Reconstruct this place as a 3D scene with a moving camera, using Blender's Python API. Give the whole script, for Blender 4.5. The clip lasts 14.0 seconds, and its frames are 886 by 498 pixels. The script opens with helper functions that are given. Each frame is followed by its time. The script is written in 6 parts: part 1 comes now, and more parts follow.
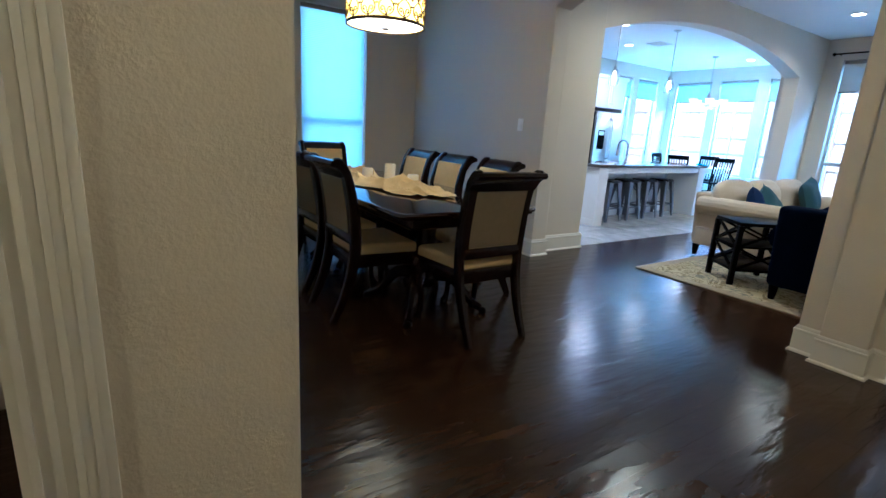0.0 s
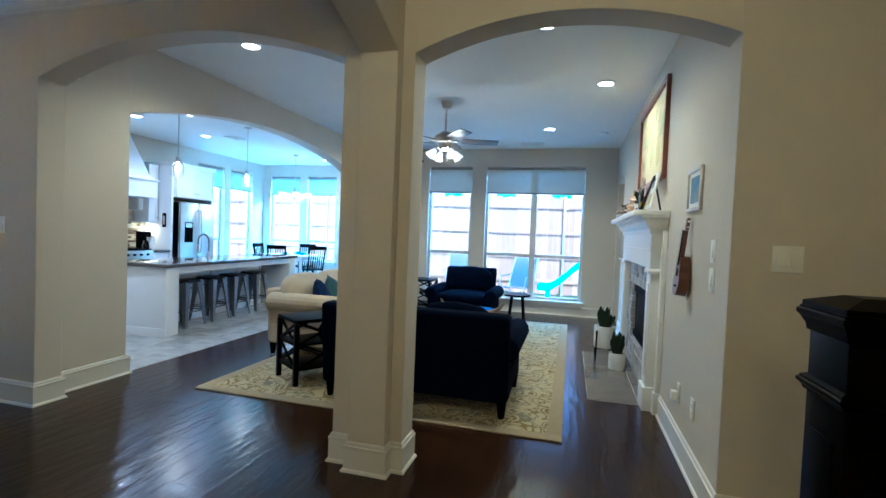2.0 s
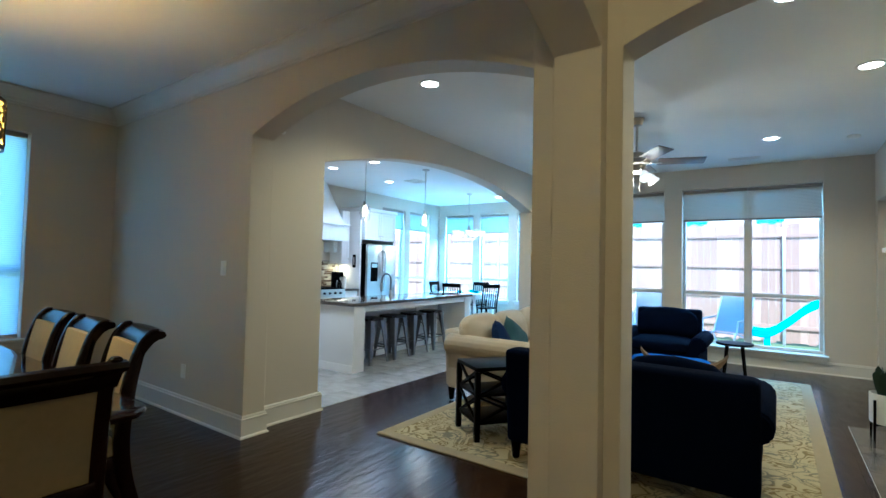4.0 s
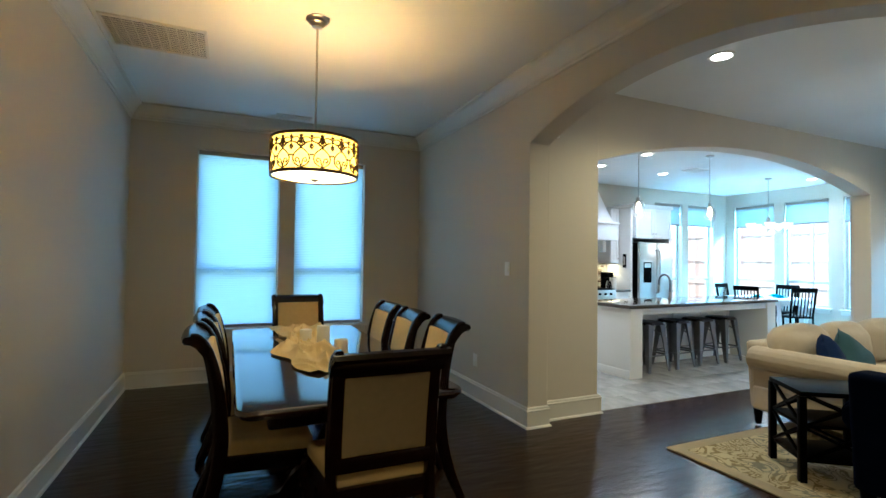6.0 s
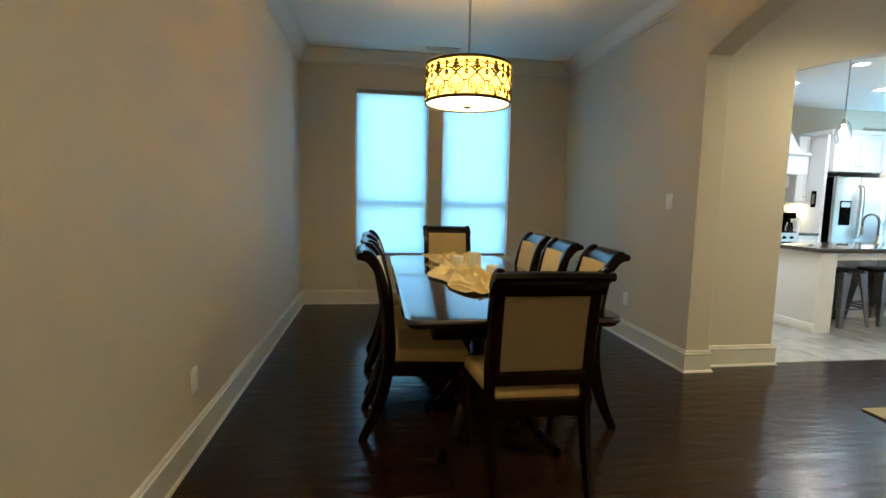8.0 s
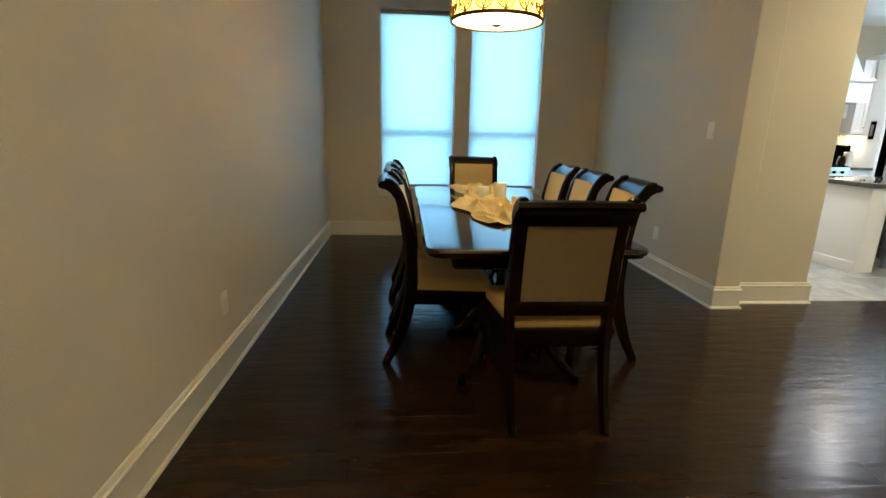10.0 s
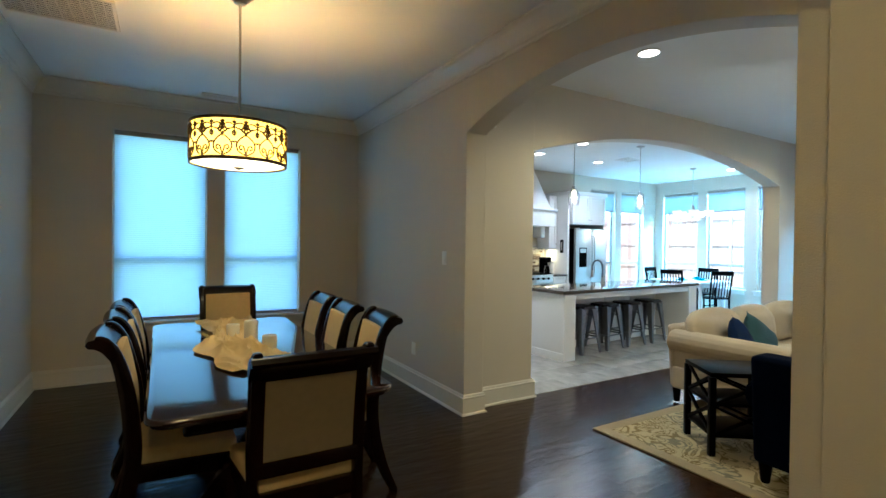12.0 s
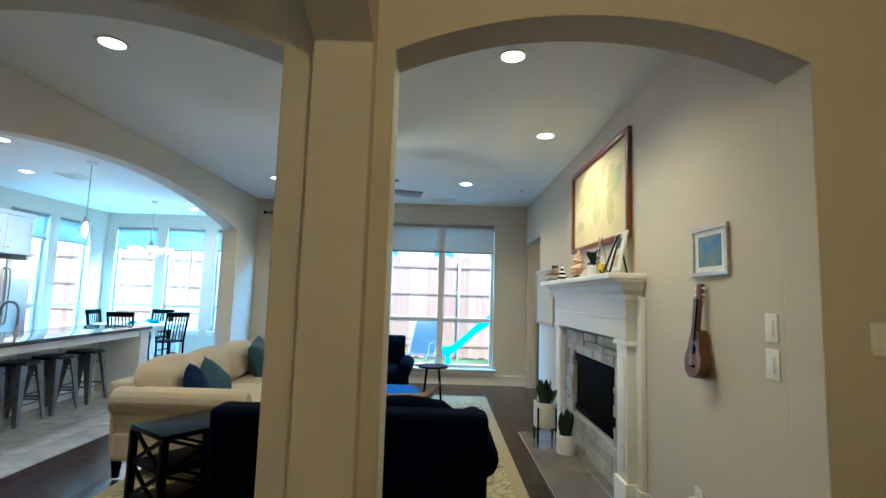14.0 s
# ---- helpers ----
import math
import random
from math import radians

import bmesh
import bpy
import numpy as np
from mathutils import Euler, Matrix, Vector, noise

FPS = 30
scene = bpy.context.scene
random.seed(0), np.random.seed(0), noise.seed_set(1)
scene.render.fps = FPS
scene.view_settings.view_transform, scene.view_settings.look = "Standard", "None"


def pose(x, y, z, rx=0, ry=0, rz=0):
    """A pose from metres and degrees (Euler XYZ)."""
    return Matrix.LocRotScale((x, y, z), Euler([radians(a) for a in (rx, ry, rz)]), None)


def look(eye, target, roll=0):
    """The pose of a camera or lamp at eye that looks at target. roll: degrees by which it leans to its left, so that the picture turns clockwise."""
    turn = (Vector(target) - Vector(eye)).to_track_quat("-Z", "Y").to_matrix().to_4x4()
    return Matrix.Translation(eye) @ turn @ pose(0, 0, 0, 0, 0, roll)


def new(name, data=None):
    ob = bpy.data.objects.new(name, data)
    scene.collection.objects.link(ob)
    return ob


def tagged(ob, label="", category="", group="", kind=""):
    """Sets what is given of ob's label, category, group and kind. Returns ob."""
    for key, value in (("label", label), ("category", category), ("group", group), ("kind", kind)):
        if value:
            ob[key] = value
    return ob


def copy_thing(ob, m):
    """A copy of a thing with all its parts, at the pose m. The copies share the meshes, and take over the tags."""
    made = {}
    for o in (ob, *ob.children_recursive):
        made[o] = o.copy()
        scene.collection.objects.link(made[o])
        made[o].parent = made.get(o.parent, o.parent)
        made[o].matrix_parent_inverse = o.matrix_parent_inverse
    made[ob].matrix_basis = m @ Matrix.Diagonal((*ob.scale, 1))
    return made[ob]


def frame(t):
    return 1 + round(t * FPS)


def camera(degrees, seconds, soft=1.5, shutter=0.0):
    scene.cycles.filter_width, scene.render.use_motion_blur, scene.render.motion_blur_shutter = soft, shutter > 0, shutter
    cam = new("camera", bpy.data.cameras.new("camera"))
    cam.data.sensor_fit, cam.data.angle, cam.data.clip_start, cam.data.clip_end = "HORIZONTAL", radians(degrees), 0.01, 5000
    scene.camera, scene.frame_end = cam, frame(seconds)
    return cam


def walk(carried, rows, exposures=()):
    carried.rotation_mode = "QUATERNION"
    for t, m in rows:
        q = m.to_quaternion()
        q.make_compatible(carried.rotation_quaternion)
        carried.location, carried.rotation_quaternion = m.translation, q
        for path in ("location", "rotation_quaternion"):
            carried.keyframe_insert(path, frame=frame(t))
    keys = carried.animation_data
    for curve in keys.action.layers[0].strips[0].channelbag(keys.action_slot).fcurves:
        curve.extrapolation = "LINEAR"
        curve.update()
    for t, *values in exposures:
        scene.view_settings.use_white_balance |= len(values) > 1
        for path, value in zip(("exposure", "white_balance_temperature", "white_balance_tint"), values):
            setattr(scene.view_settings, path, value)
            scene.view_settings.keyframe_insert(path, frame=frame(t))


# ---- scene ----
cam = camera(85.9, 14.0)
PATH = [
    (0, (3.371, -3.325, 1.194), (1.759, -2.245, 0.709), 3.5),
    (0.5, (3.541, -3.083, 1.228), (2.376, -1.487, 0.922), 2.3),
    (1, (3.542, -2.891, 1.263), (2.777, -1.058, 1.027), 2.9),
    (1.5, (3.598, -2.66, 1.298), (3.023, -0.751, 1.136), 2.5),
    (2, (3.612, -2.463, 1.35), (3.092, -0.533, 1.287), 2.3),
    (2.2, (3.581, -2.388, 1.339), (3.076, -0.453, 1.306), 2.2),
    (4.3, (3.272, -2.095, 1.351), (1.93, -0.615, 1.447), 1.5),
    (4.5, (3.257, -2.098, 1.347), (1.79, -0.742, 1.447), 1.6),
    (5, (3.21, -2.126, 1.341), (1.557, -1.003, 1.421), 1.0),
    (5.5, (3.216, -2.163, 1.351), (1.46, -1.206, 1.405), 0.5),
    (6, (3.218, -2.198, 1.351), (1.393, -1.381, 1.401), 0.8),
    (6.5, (3.202, -2.225, 1.336), (1.312, -1.574, 1.372), 0.9),
    (7, (3.206, -2.244, 1.321), (1.266, -1.758, 1.315), 0.7),
    (7.5, (3.195, -2.265, 1.294), (1.229, -1.911, 1.197), 0.8),
    (8, (3.171, -2.283, 1.263), (1.2, -2.008, 1.058), 1.2),
    (8.2, (3.161, -2.295, 1.242), (1.194, -2.053, 0.976), 1.5),
    (10.3, (3.141, -2.228, 1.235), (1.214, -2.045, 0.731), 1.5),
    (10.5, (3.145, -2.211, 1.261), (1.212, -1.924, 0.833), 1.8),
    (11, (3.143, -2.194, 1.377), (1.217, -1.705, 1.157), 1.6),
    (11.5, (3.165, -2.153, 1.408), (1.284, -1.481, 1.309), 0.5),
    (12, (3.228, -2.115, 1.411), (1.507, -1.097, 1.391), 0.7),
    (12.5, (3.26, -2.081, 1.414), (1.815, -0.698, 1.454), 1.2),
    (13, (3.265, -2.025, 1.397), (2.132, -0.379, 1.477), 1.1),
    (13.5, (3.114, -1.844, 1.39), (2.326, -0.009, 1.492), 2.2),
    (14, (2.947, -1.704, 1.403), (2.946, 0.286, 1.601), 1.8),
]
walk(cam, [(t, look(eye, target, roll)) for t, eye, target, roll in PATH], exposures=[(0.0, 2.92, 4250, 14), (0.6, 2.58, 3950, 8), (1.4, 2.68, 4200, 7), (2.2, 2.66, 4300, 6), (4.3, 2.53, 4750, 5), (5.5, 2.54, 5050, 6), (7.0, 2.82, 5450, 6), (8.2, 2.92, 5700, 6), (10.3, 3.05, 5850, 7), (11.5, 2.53, 5300, 6), (13.0, 2.58, 5100, 6), (14.0, 2.53, 4950, 6)])

# ---- world, sun and large lights ----
world = bpy.data.worlds.new("sky")
scene.world = world
world.use_nodes = True
wn = world.node_tree.nodes
sky = wn.new("ShaderNodeTexSky")
sky.sky_type = "NISHITA"
sky.sun_disc = False
sky.sun_elevation = radians(55)
sky.sun_rotation = radians(150)
sky.air_density, sky.dust_density, sky.ozone_density = 1.0, 0.0, 5.0
wn["Background"].inputs[1].default_value = 0.15
world.node_tree.links.new(sky.outputs[0], wn["Background"].inputs[0])

sun = new("sun", bpy.data.lights.new("sun", "SUN"))
sun.data.energy, sun.data.angle, sun.data.color = 2.6, radians(12), (1.0, 0.95, 0.86)
sun.matrix_world = look((4, -9, 12), (0, 0, 0))

WARM = (1.0, 0.62, 0.23)
SOFT = (1.0, 0.84, 0.60)


LAMPS = 0.16


def lamp(name, kind, m, energy, colour, size=0.1, spot=120, blend=0.6):
    ob = new(name, bpy.data.lights.new(name, kind))
    ob.data.energy, ob.data.color = energy * LAMPS, colour
    if kind == "AREA":
        ob.data.shape, ob.data.size = "DISK", size
    else:
        ob.data.shadow_soft_size = size
    if kind == "SPOT":
        ob.data.spot_size, ob.data.spot_blend = radians(spot), blend
    ob.matrix_world = m
    return ob


# skylight standing in at the windows
for x, y, turn, power in ((2.93, 6.85, 0, 42), (1.38, 6.85, 0, 20), (0.4, 6.85, 0, 15), (-3.4, 8.9, 0, 108), (-2.4, 8.9, 0, 108), (-1.4, 8.9, 0, 108), (-4.9, 7.3, 90, 88), (-4.9, 6.3, 90, 76)):
    s = lamp("window_skylight", "AREA", pose(x, y, 2.95, 0, 0, turn) @ pose(0, 0, 0, -52, 0, 0), power / LAMPS, (0.27, 0.66, 1.0))
    s.data.shape, s.data.size, s.data.size_y = "RECTANGLE", 0.9, 0.7
for y in (-2.1, -1.1):
    s = lamp("window_skylight", "AREA", pose(-3.5, y, 1.9, 0, -90, 0), 1.05 / LAMPS, (0.45, 0.78, 1.0))
    s.data.shape, s.data.size, s.data.size_y = "RECTANGLE", 2.4, 1.0

# ---- materials ----
def link(t, a, b):
    t.links.new(a, b)


def material(name, colour, rough=0.5, metal=0.0, second=None, scale=6.0, amount=0.5, bump=0.0, bump_scale=80.0,
             stretch=(1, 1, 1), vary=0.0, coat=0.0, rough_vary=0.0, spec=0.5, island=0.0, whole=False, bump_detail=5, corner=0.0):
    m = bpy.data.materials.new(name)
    m.use_nodes = True
    t = m.node_tree
    n = t.nodes
    b = n["Principled BSDF"]
    b.inputs["Roughness"].default_value, b.inputs["Metallic"].default_value = rough, metal
    b.inputs["Coat Weight"].default_value = coat
    b.inputs["Specular IOR Level"].default_value = spec
    co = n.new("ShaderNodeNewGeometry" if whole else "ShaderNodeTexCoord")
    mp = n.new("ShaderNodeMapping")
    mp.inputs["Scale"].default_value = stretch
    link(t, co.outputs["Position" if whole else "Object"], mp.inputs[0])
    second = second or tuple(c * 0.82 for c in colour)
    big = n.new("ShaderNodeTexNoise")
    big.inputs["Scale"].default_value, big.inputs["Detail"].default_value = scale, 6
    link(t, mp.outputs[0], big.inputs["Vector"])
    ramp = n.new("ShaderNodeMapRange")
    ramp.inputs["From Min"].default_value, ramp.inputs["From Max"].default_value = 0.3, 0.72
    ramp.inputs["To Max"].default_value = amount
    link(t, big.outputs[0], ramp.inputs[0])
    mix = n.new("ShaderNodeMix")
    mix.data_type = "RGBA"
    mix.inputs[6].default_value, mix.inputs[7].default_value = (*colour, 1), (*second, 1)
    link(t, ramp.outputs[0], mix.inputs[0])
    out = mix.outputs[2]
    if vary or island:
        info = n.new("ShaderNodeNewGeometry" if island else "ShaderNodeObjectInfo")
        hue = n.new("ShaderNodeHueSaturation")
        rng = n.new("ShaderNodeMapRange")
        rng.inputs["To Min"].default_value, rng.inputs["To Max"].default_value = 1 - (vary or island), 1 + (vary or island)
        link(t, info.outputs["Random Per Island" if island else "Random"], rng.inputs[0])
        link(t, rng.outputs[0], hue.inputs["Value"])
        link(t, out, hue.inputs["Color"])
        out = hue.outputs[0]
    link(t, out, b.inputs["Base Color"])
    if rough_vary:
        rr = n.new("ShaderNodeMapRange")
        rr.inputs["To Min"].default_value, rr.inputs["To Max"].default_value = max(0.02, rough - rough_vary), rough + rough_vary
        link(t, big.outputs[0], rr.inputs[0])
        link(t, rr.outputs[0], b.inputs["Roughness"])
    if bump:
        fine = n.new("ShaderNodeTexNoise")
        fine.inputs["Scale"].default_value, fine.inputs["Detail"].default_value = bump_scale, bump_detail
        link(t, mp.outputs[0], fine.inputs["Vector"])
        bp = n.new("ShaderNodeBump")
        bp.inputs["Strength"].default_value, bp.inputs["Distance"].default_value = bump, 0.01
        link(t, fine.outputs[0], bp.inputs["Height"])
        link(t, bp.outputs[0], b.inputs["Normal"])
        if corner:
            # rounded bullnose corners
            bev = n.new("ShaderNodeBevel")
            bev.samples, bev.inputs["Radius"].default_value = 4, corner
            link(t, bev.outputs[0], bp.inputs["Normal"])
    return m


def emitter(name, colour, strength):
    m = bpy.data.materials.new(name)
    m.use_nodes = True
    b = m.node_tree.nodes["Principled BSDF"]
    b.inputs["Base Color"].default_value = (*colour, 1)
    b.inputs["Emission Color"].default_value = (*colour, 1)
    b.inputs["Emission Strength"].default_value = strength
    return m


def glassy(name, colour=(1, 1, 1), rough=0.0):
    m = bpy.data.materials.new(name)
    m.use_nodes = True
    b = m.node_tree.nodes["Principled BSDF"]
    b.inputs["Base Color"].default_value = (*colour, 1)
    b.inputs["Transmission Weight"].default_value = 1
    b.inputs["Roughness"].default_value, b.inputs["IOR"].default_value = rough, 1.45
    return m


def pane_glass(name):
    """Thin clear glazing: mostly see-through with a little gloss."""
    m = bpy.data.materials.new(name)
    m.use_nodes = True
    t = m.node_tree
    n = t.nodes
    tr, gl, mx = n.new("ShaderNodeBsdfTransparent"), n.new("ShaderNodeBsdfGlossy"), n.new("ShaderNodeMixShader")
    gl.inputs["Roughness"].default_value = 0.02
    mx.inputs[0].default_value = 0.04
    link(t, tr.outputs[0], mx.inputs[1])
    link(t, gl.outputs[0], mx.inputs[2])
    link(t, mx.outputs[0], n["Material Output"].inputs[0])
    return m


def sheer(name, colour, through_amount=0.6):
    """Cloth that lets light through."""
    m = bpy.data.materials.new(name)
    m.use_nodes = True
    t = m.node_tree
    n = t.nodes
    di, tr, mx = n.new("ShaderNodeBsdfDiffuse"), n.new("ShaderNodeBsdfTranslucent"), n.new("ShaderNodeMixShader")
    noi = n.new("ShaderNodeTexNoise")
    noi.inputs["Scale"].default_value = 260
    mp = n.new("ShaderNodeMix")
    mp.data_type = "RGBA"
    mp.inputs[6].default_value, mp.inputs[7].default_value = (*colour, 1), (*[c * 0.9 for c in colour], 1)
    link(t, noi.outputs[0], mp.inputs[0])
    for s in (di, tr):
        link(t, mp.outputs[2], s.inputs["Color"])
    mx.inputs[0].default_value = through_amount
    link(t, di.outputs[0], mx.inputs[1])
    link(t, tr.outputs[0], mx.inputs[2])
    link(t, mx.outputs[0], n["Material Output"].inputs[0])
    return m


M_WALL = material("wall_paint", (0.59, 0.522, 0.42), 0.75, second=(0.56, 0.495, 0.40), scale=1.5, bump=0.22, bump_scale=150, corner=0.011)
M_CEIL = material("ceiling_paint", (0.78, 0.77, 0.74), 0.85, second=(0.74, 0.73, 0.70), scale=2, bump=0.15, bump_scale=160)
M_TRIM = material("trim_paint", (0.68, 0.64, 0.56), 0.35, second=(0.64, 0.60, 0.52), scale=4)
M_WHITE = material("cabinet_paint", (0.80, 0.79, 0.76), 0.35, second=(0.77, 0.76, 0.73), scale=3)
M_FLOOR = material("floor_wood", (0.036, 0.0165, 0.0072), 0.20, second=(0.009, 0.0040, 0.0019), scale=2.2, amount=0.85, bump=0.40, whole=True,
                   bump_scale=3.0, bump_detail=3, stretch=(5.5, 1.3, 1), spec=0.27, vary=0.2, rough_vary=0.07)
M_FLOOR_FAR = material("floor_wood_joined", (0.036, 0.0165, 0.0072), 0.20, second=(0.009, 0.0040, 0.0019), scale=2.2, amount=0.85, bump=0.40, whole=True,
                   bump_scale=3.0, bump_detail=3, stretch=(5.5, 1.3, 1), spec=0.27, island=0.2, rough_vary=0.10)
M_TILE = material("floor_tile", (0.46, 0.445, 0.42), 0.25, second=(0.23, 0.225, 0.22), scale=2.2, amount=0.95, stretch=(1.4, 2.2, 1), vary=0.12, bump=0.05)
M_HEARTH = material("hearth_tile", (0.15, 0.128, 0.108), 0.16, second=(0.085, 0.072, 0.06), scale=4, amount=0.8, vary=0.15, bump=0.06)
M_GROUT = material("grout", (0.34, 0.33, 0.31), 0.9, scale=20, bump=0.2)
M_MAHOG = material("mahogany", (0.010, 0.0022, 0.0010), 0.22, second=(0.003, 0.0009, 0.0006), scale=4, amount=0.9, stretch=(9, 1, 1), spec=0.28, coat=0.05, bump=0.03, bump_scale=30)
M_TABLE = material("table_veneer", (0.026, 0.006, 0.003), 0.10, second=(0.010, 0.003, 0.0016), scale=3, amount=0.9, stretch=(1, 8, 1), coat=0.5)
M_CREAM = material("cream_upholstery", (0.70, 0.51, 0.225), 0.9, second=(0.62, 0.44, 0.185), scale=30, bump=0.25, bump_scale=420)
# cream upholstery darkened to tan: shade on the chair rears put into the colour
M_CREAM_SHADED = material("shaded_back_cloth", (0.24, 0.18, 0.095), 0.9, second=(0.20, 0.15, 0.078), scale=30, bump=0.25, bump_scale=420)
M_BLUE = material("navy_velvet", (0.0010, 0.0030, 0.013), 0.9, spec=0.03, second=(0.0006, 0.002, 0.007), scale=7, bump=0.2, bump_scale=300)
M_SOFA = material("beige_linen", (0.47, 0.395, 0.29), 0.9, second=(0.41, 0.34, 0.25), scale=12, bump=0.3, bump_scale=380)
M_TEAL = material("teal_cloth", (0.018, 0.065, 0.085), 0.85, second=(0.012, 0.045, 0.06), scale=14, bump=0.25, bump_scale=300)
M_NAVY = material("navy_cloth", (0.008, 0.02, 0.07), 0.85, spec=0.1, scale=14, bump=0.25, bump_scale=300)
M_BLACK = material("black_stain", (0.0010, 0.0009, 0.0009), 0.34, spec=0.03, second=(0.0022, 0.0016, 0.0012), scale=5, stretch=(1, 1, 6), bump=0.04)
M_GUN = material("gunmetal", (0.24, 0.24, 0.245), 0.35, 0.9, second=(0.15, 0.15, 0.155), scale=8, rough_vary=0.1)
M_STEEL = material("stainless_steel", (0.58, 0.58, 0.57), 0.28, 1.0, second=(0.5, 0.5, 0.5), scale=5, stretch=(1, 1, 30))
M_NICKEL = material("brushed_nickel", (0.55, 0.50, 0.43), 0.28, 1.0, second=(0.42, 0.38, 0.32), scale=10)
M_GRANITE = material("dark_granite", (0.035, 0.028, 0.024), 0.1, second=(0.16, 0.13, 0.10), scale=60, amount=0.7, coat=0.3)
M_LINEN = material("table_linen", (0.76, 0.57, 0.27), 0.9, second=(0.66, 0.48, 0.22), scale=10, bump=0.2, bump_scale=300)
M_SHADEFAB = sheer("lampshade_fabric", (0.88, 0.72, 0.18), 0.52)
# white cloth tinted pale blue, so the cool daylight behind it is in the colour
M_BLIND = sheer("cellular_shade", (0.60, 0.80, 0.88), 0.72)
# greyed copies of the white shade cloth: their dim room side is in the colour
M_BLIND_BACK = sheer("raised_shade_dimmed", (0.62, 0.58, 0.50), 0.02)
M_BLIND_NOOK = sheer("nook_shade_dimmed", (0.42, 0.48, 0.49), 0.035)
# navy velvet made bright blue: window light on the ottoman put into the colour
M_OTTOMAN = material("window_lit_velvet", (0.018, 0.13, 0.58), 0.85, spec=0.1, second=(0.013, 0.10, 0.46), scale=7, bump=0.2, bump_scale=300)
M_GLASS = pane_glass("window_glass")
M_CLEAR = glassy("clear_glass")
M_BULB = emitter("warm_bulb", (1.0, 0.80, 0.50), 6)
M_DOWN = emitter("downlight_lens", (1.0, 0.90, 0.74), 4)
M_DIFF = emitter("lamp_diffuser", (1.0, 0.86, 0.58), 0.30)
M_DRUMGLOW = emitter("drum_diffuser", (1.0, 0.76, 0.38), 1.2)
M_BRONZE = material("bronze_scroll", (0.075, 0.042, 0.016), 0.4, 0.6, scale=20)
M_PLATE = material("switch_plastic", (0.82, 0.79, 0.72), 0.35, scale=10)
M_FENCE = material("fence_cedar", (0.36, 0.22, 0.15), 0.85, second=(0.26, 0.16, 0.11), scale=4, stretch=(4, 4, 0.5), vary=0.2, bump=0.2)
M_PATIO = material("patio_concrete", (0.48, 0.47, 0.44), 0.9, scale=3, bump=0.2)
M_GRASS = material("lawn", (0.10, 0.16, 0.05), 0.95, second=(0.16, 0.17, 0.07), scale=8, bump=0.6, bump_scale=60)
M_STONE = material("ledger_stone", (0.46, 0.43, 0.38), 0.7, second=(0.30, 0.28, 0.26), scale=9, amount=0.8, vary=0.2, bump=0.4, bump_scale=50)
M_SOOT = material("firebox_black", (0.0007, 0.0007, 0.0007), 0.5, spec=0.02, scale=10)
M_VINYL = material("window_vinyl", (0.60, 0.57, 0.52), 0.4, scale=4)


# ---- building helpers ----
def finish(bm, name, mat, parent=None, label="", smooth=False):
    bmesh.ops.recalc_face_normals(bm, faces=bm.faces)
    me = bpy.data.meshes.new(name)
    bm.to_mesh(me)
    bm.free()
    me.materials.append(mat)
    if smooth:
        me.shade_smooth()
        me.set_sharp_from_angle(angle=radians(40))
    ob = new(name, me)
    if parent is not None:
        ob.parent = parent
    if label:
        tagged(ob, label)
    return ob


def part(name, bm, mat, parent, label="", smooth=True):
    return finish(bm, name, mat, parent, label, smooth)


def thing(name, label, category, m=None, group=""):
    ob = new(name)
    ob.matrix_world = m or Matrix()
    return tagged(ob, label, category, group)


def structure(ob, label=""):
    return tagged(ob, label, kind="structure")


def add_box(bm, x0, x1, y0, y1, z0, z1, bevel=0.0, seg=2):
    m = Matrix.LocRotScale(((x0 + x1) / 2, (y0 + y1) / 2, (z0 + z1) / 2), None, (abs(x1 - x0), abs(y1 - y0), abs(z1 - z0)))
    vs = bmesh.ops.create_cube(bm, size=1, matrix=m)["verts"]
    if bevel:
        es = list({e for v in vs for e in v.link_edges})
        bmesh.ops.bevel(bm, geom=es, offset=bevel, segments=seg, affect="EDGES", profile=0.6)
    return vs


def box(x0, x1, y0, y1, z0, z1, bevel=0.0, seg=2):
    bm = bmesh.new()
    add_box(bm, x0, x1, y0, y1, z0, z1, bevel, seg)
    return bm


def add_lathe(bm, profile, n=24, at=(0, 0, 0)):
    rings = []
    for r, z in profile:
        rings.append([bm.verts.new((at[0] + r * math.cos(2 * math.pi * i / n), at[1] + r * math.sin(2 * math.pi * i / n), at[2] + z)) for i in range(n)])
    for a, b in zip(rings, rings[1:]):
        for i in range(n):
            j = (i + 1) % n
            bm.faces.new((a[i], a[j], b[j], b[i]))
    for ring in (rings[0], rings[-1]):
        bm.faces.new(ring)


def lathe(profile, n=24, at=(0, 0, 0)):
    bm = bmesh.new()
    add_lathe(bm, profile, n, at)
    return bm


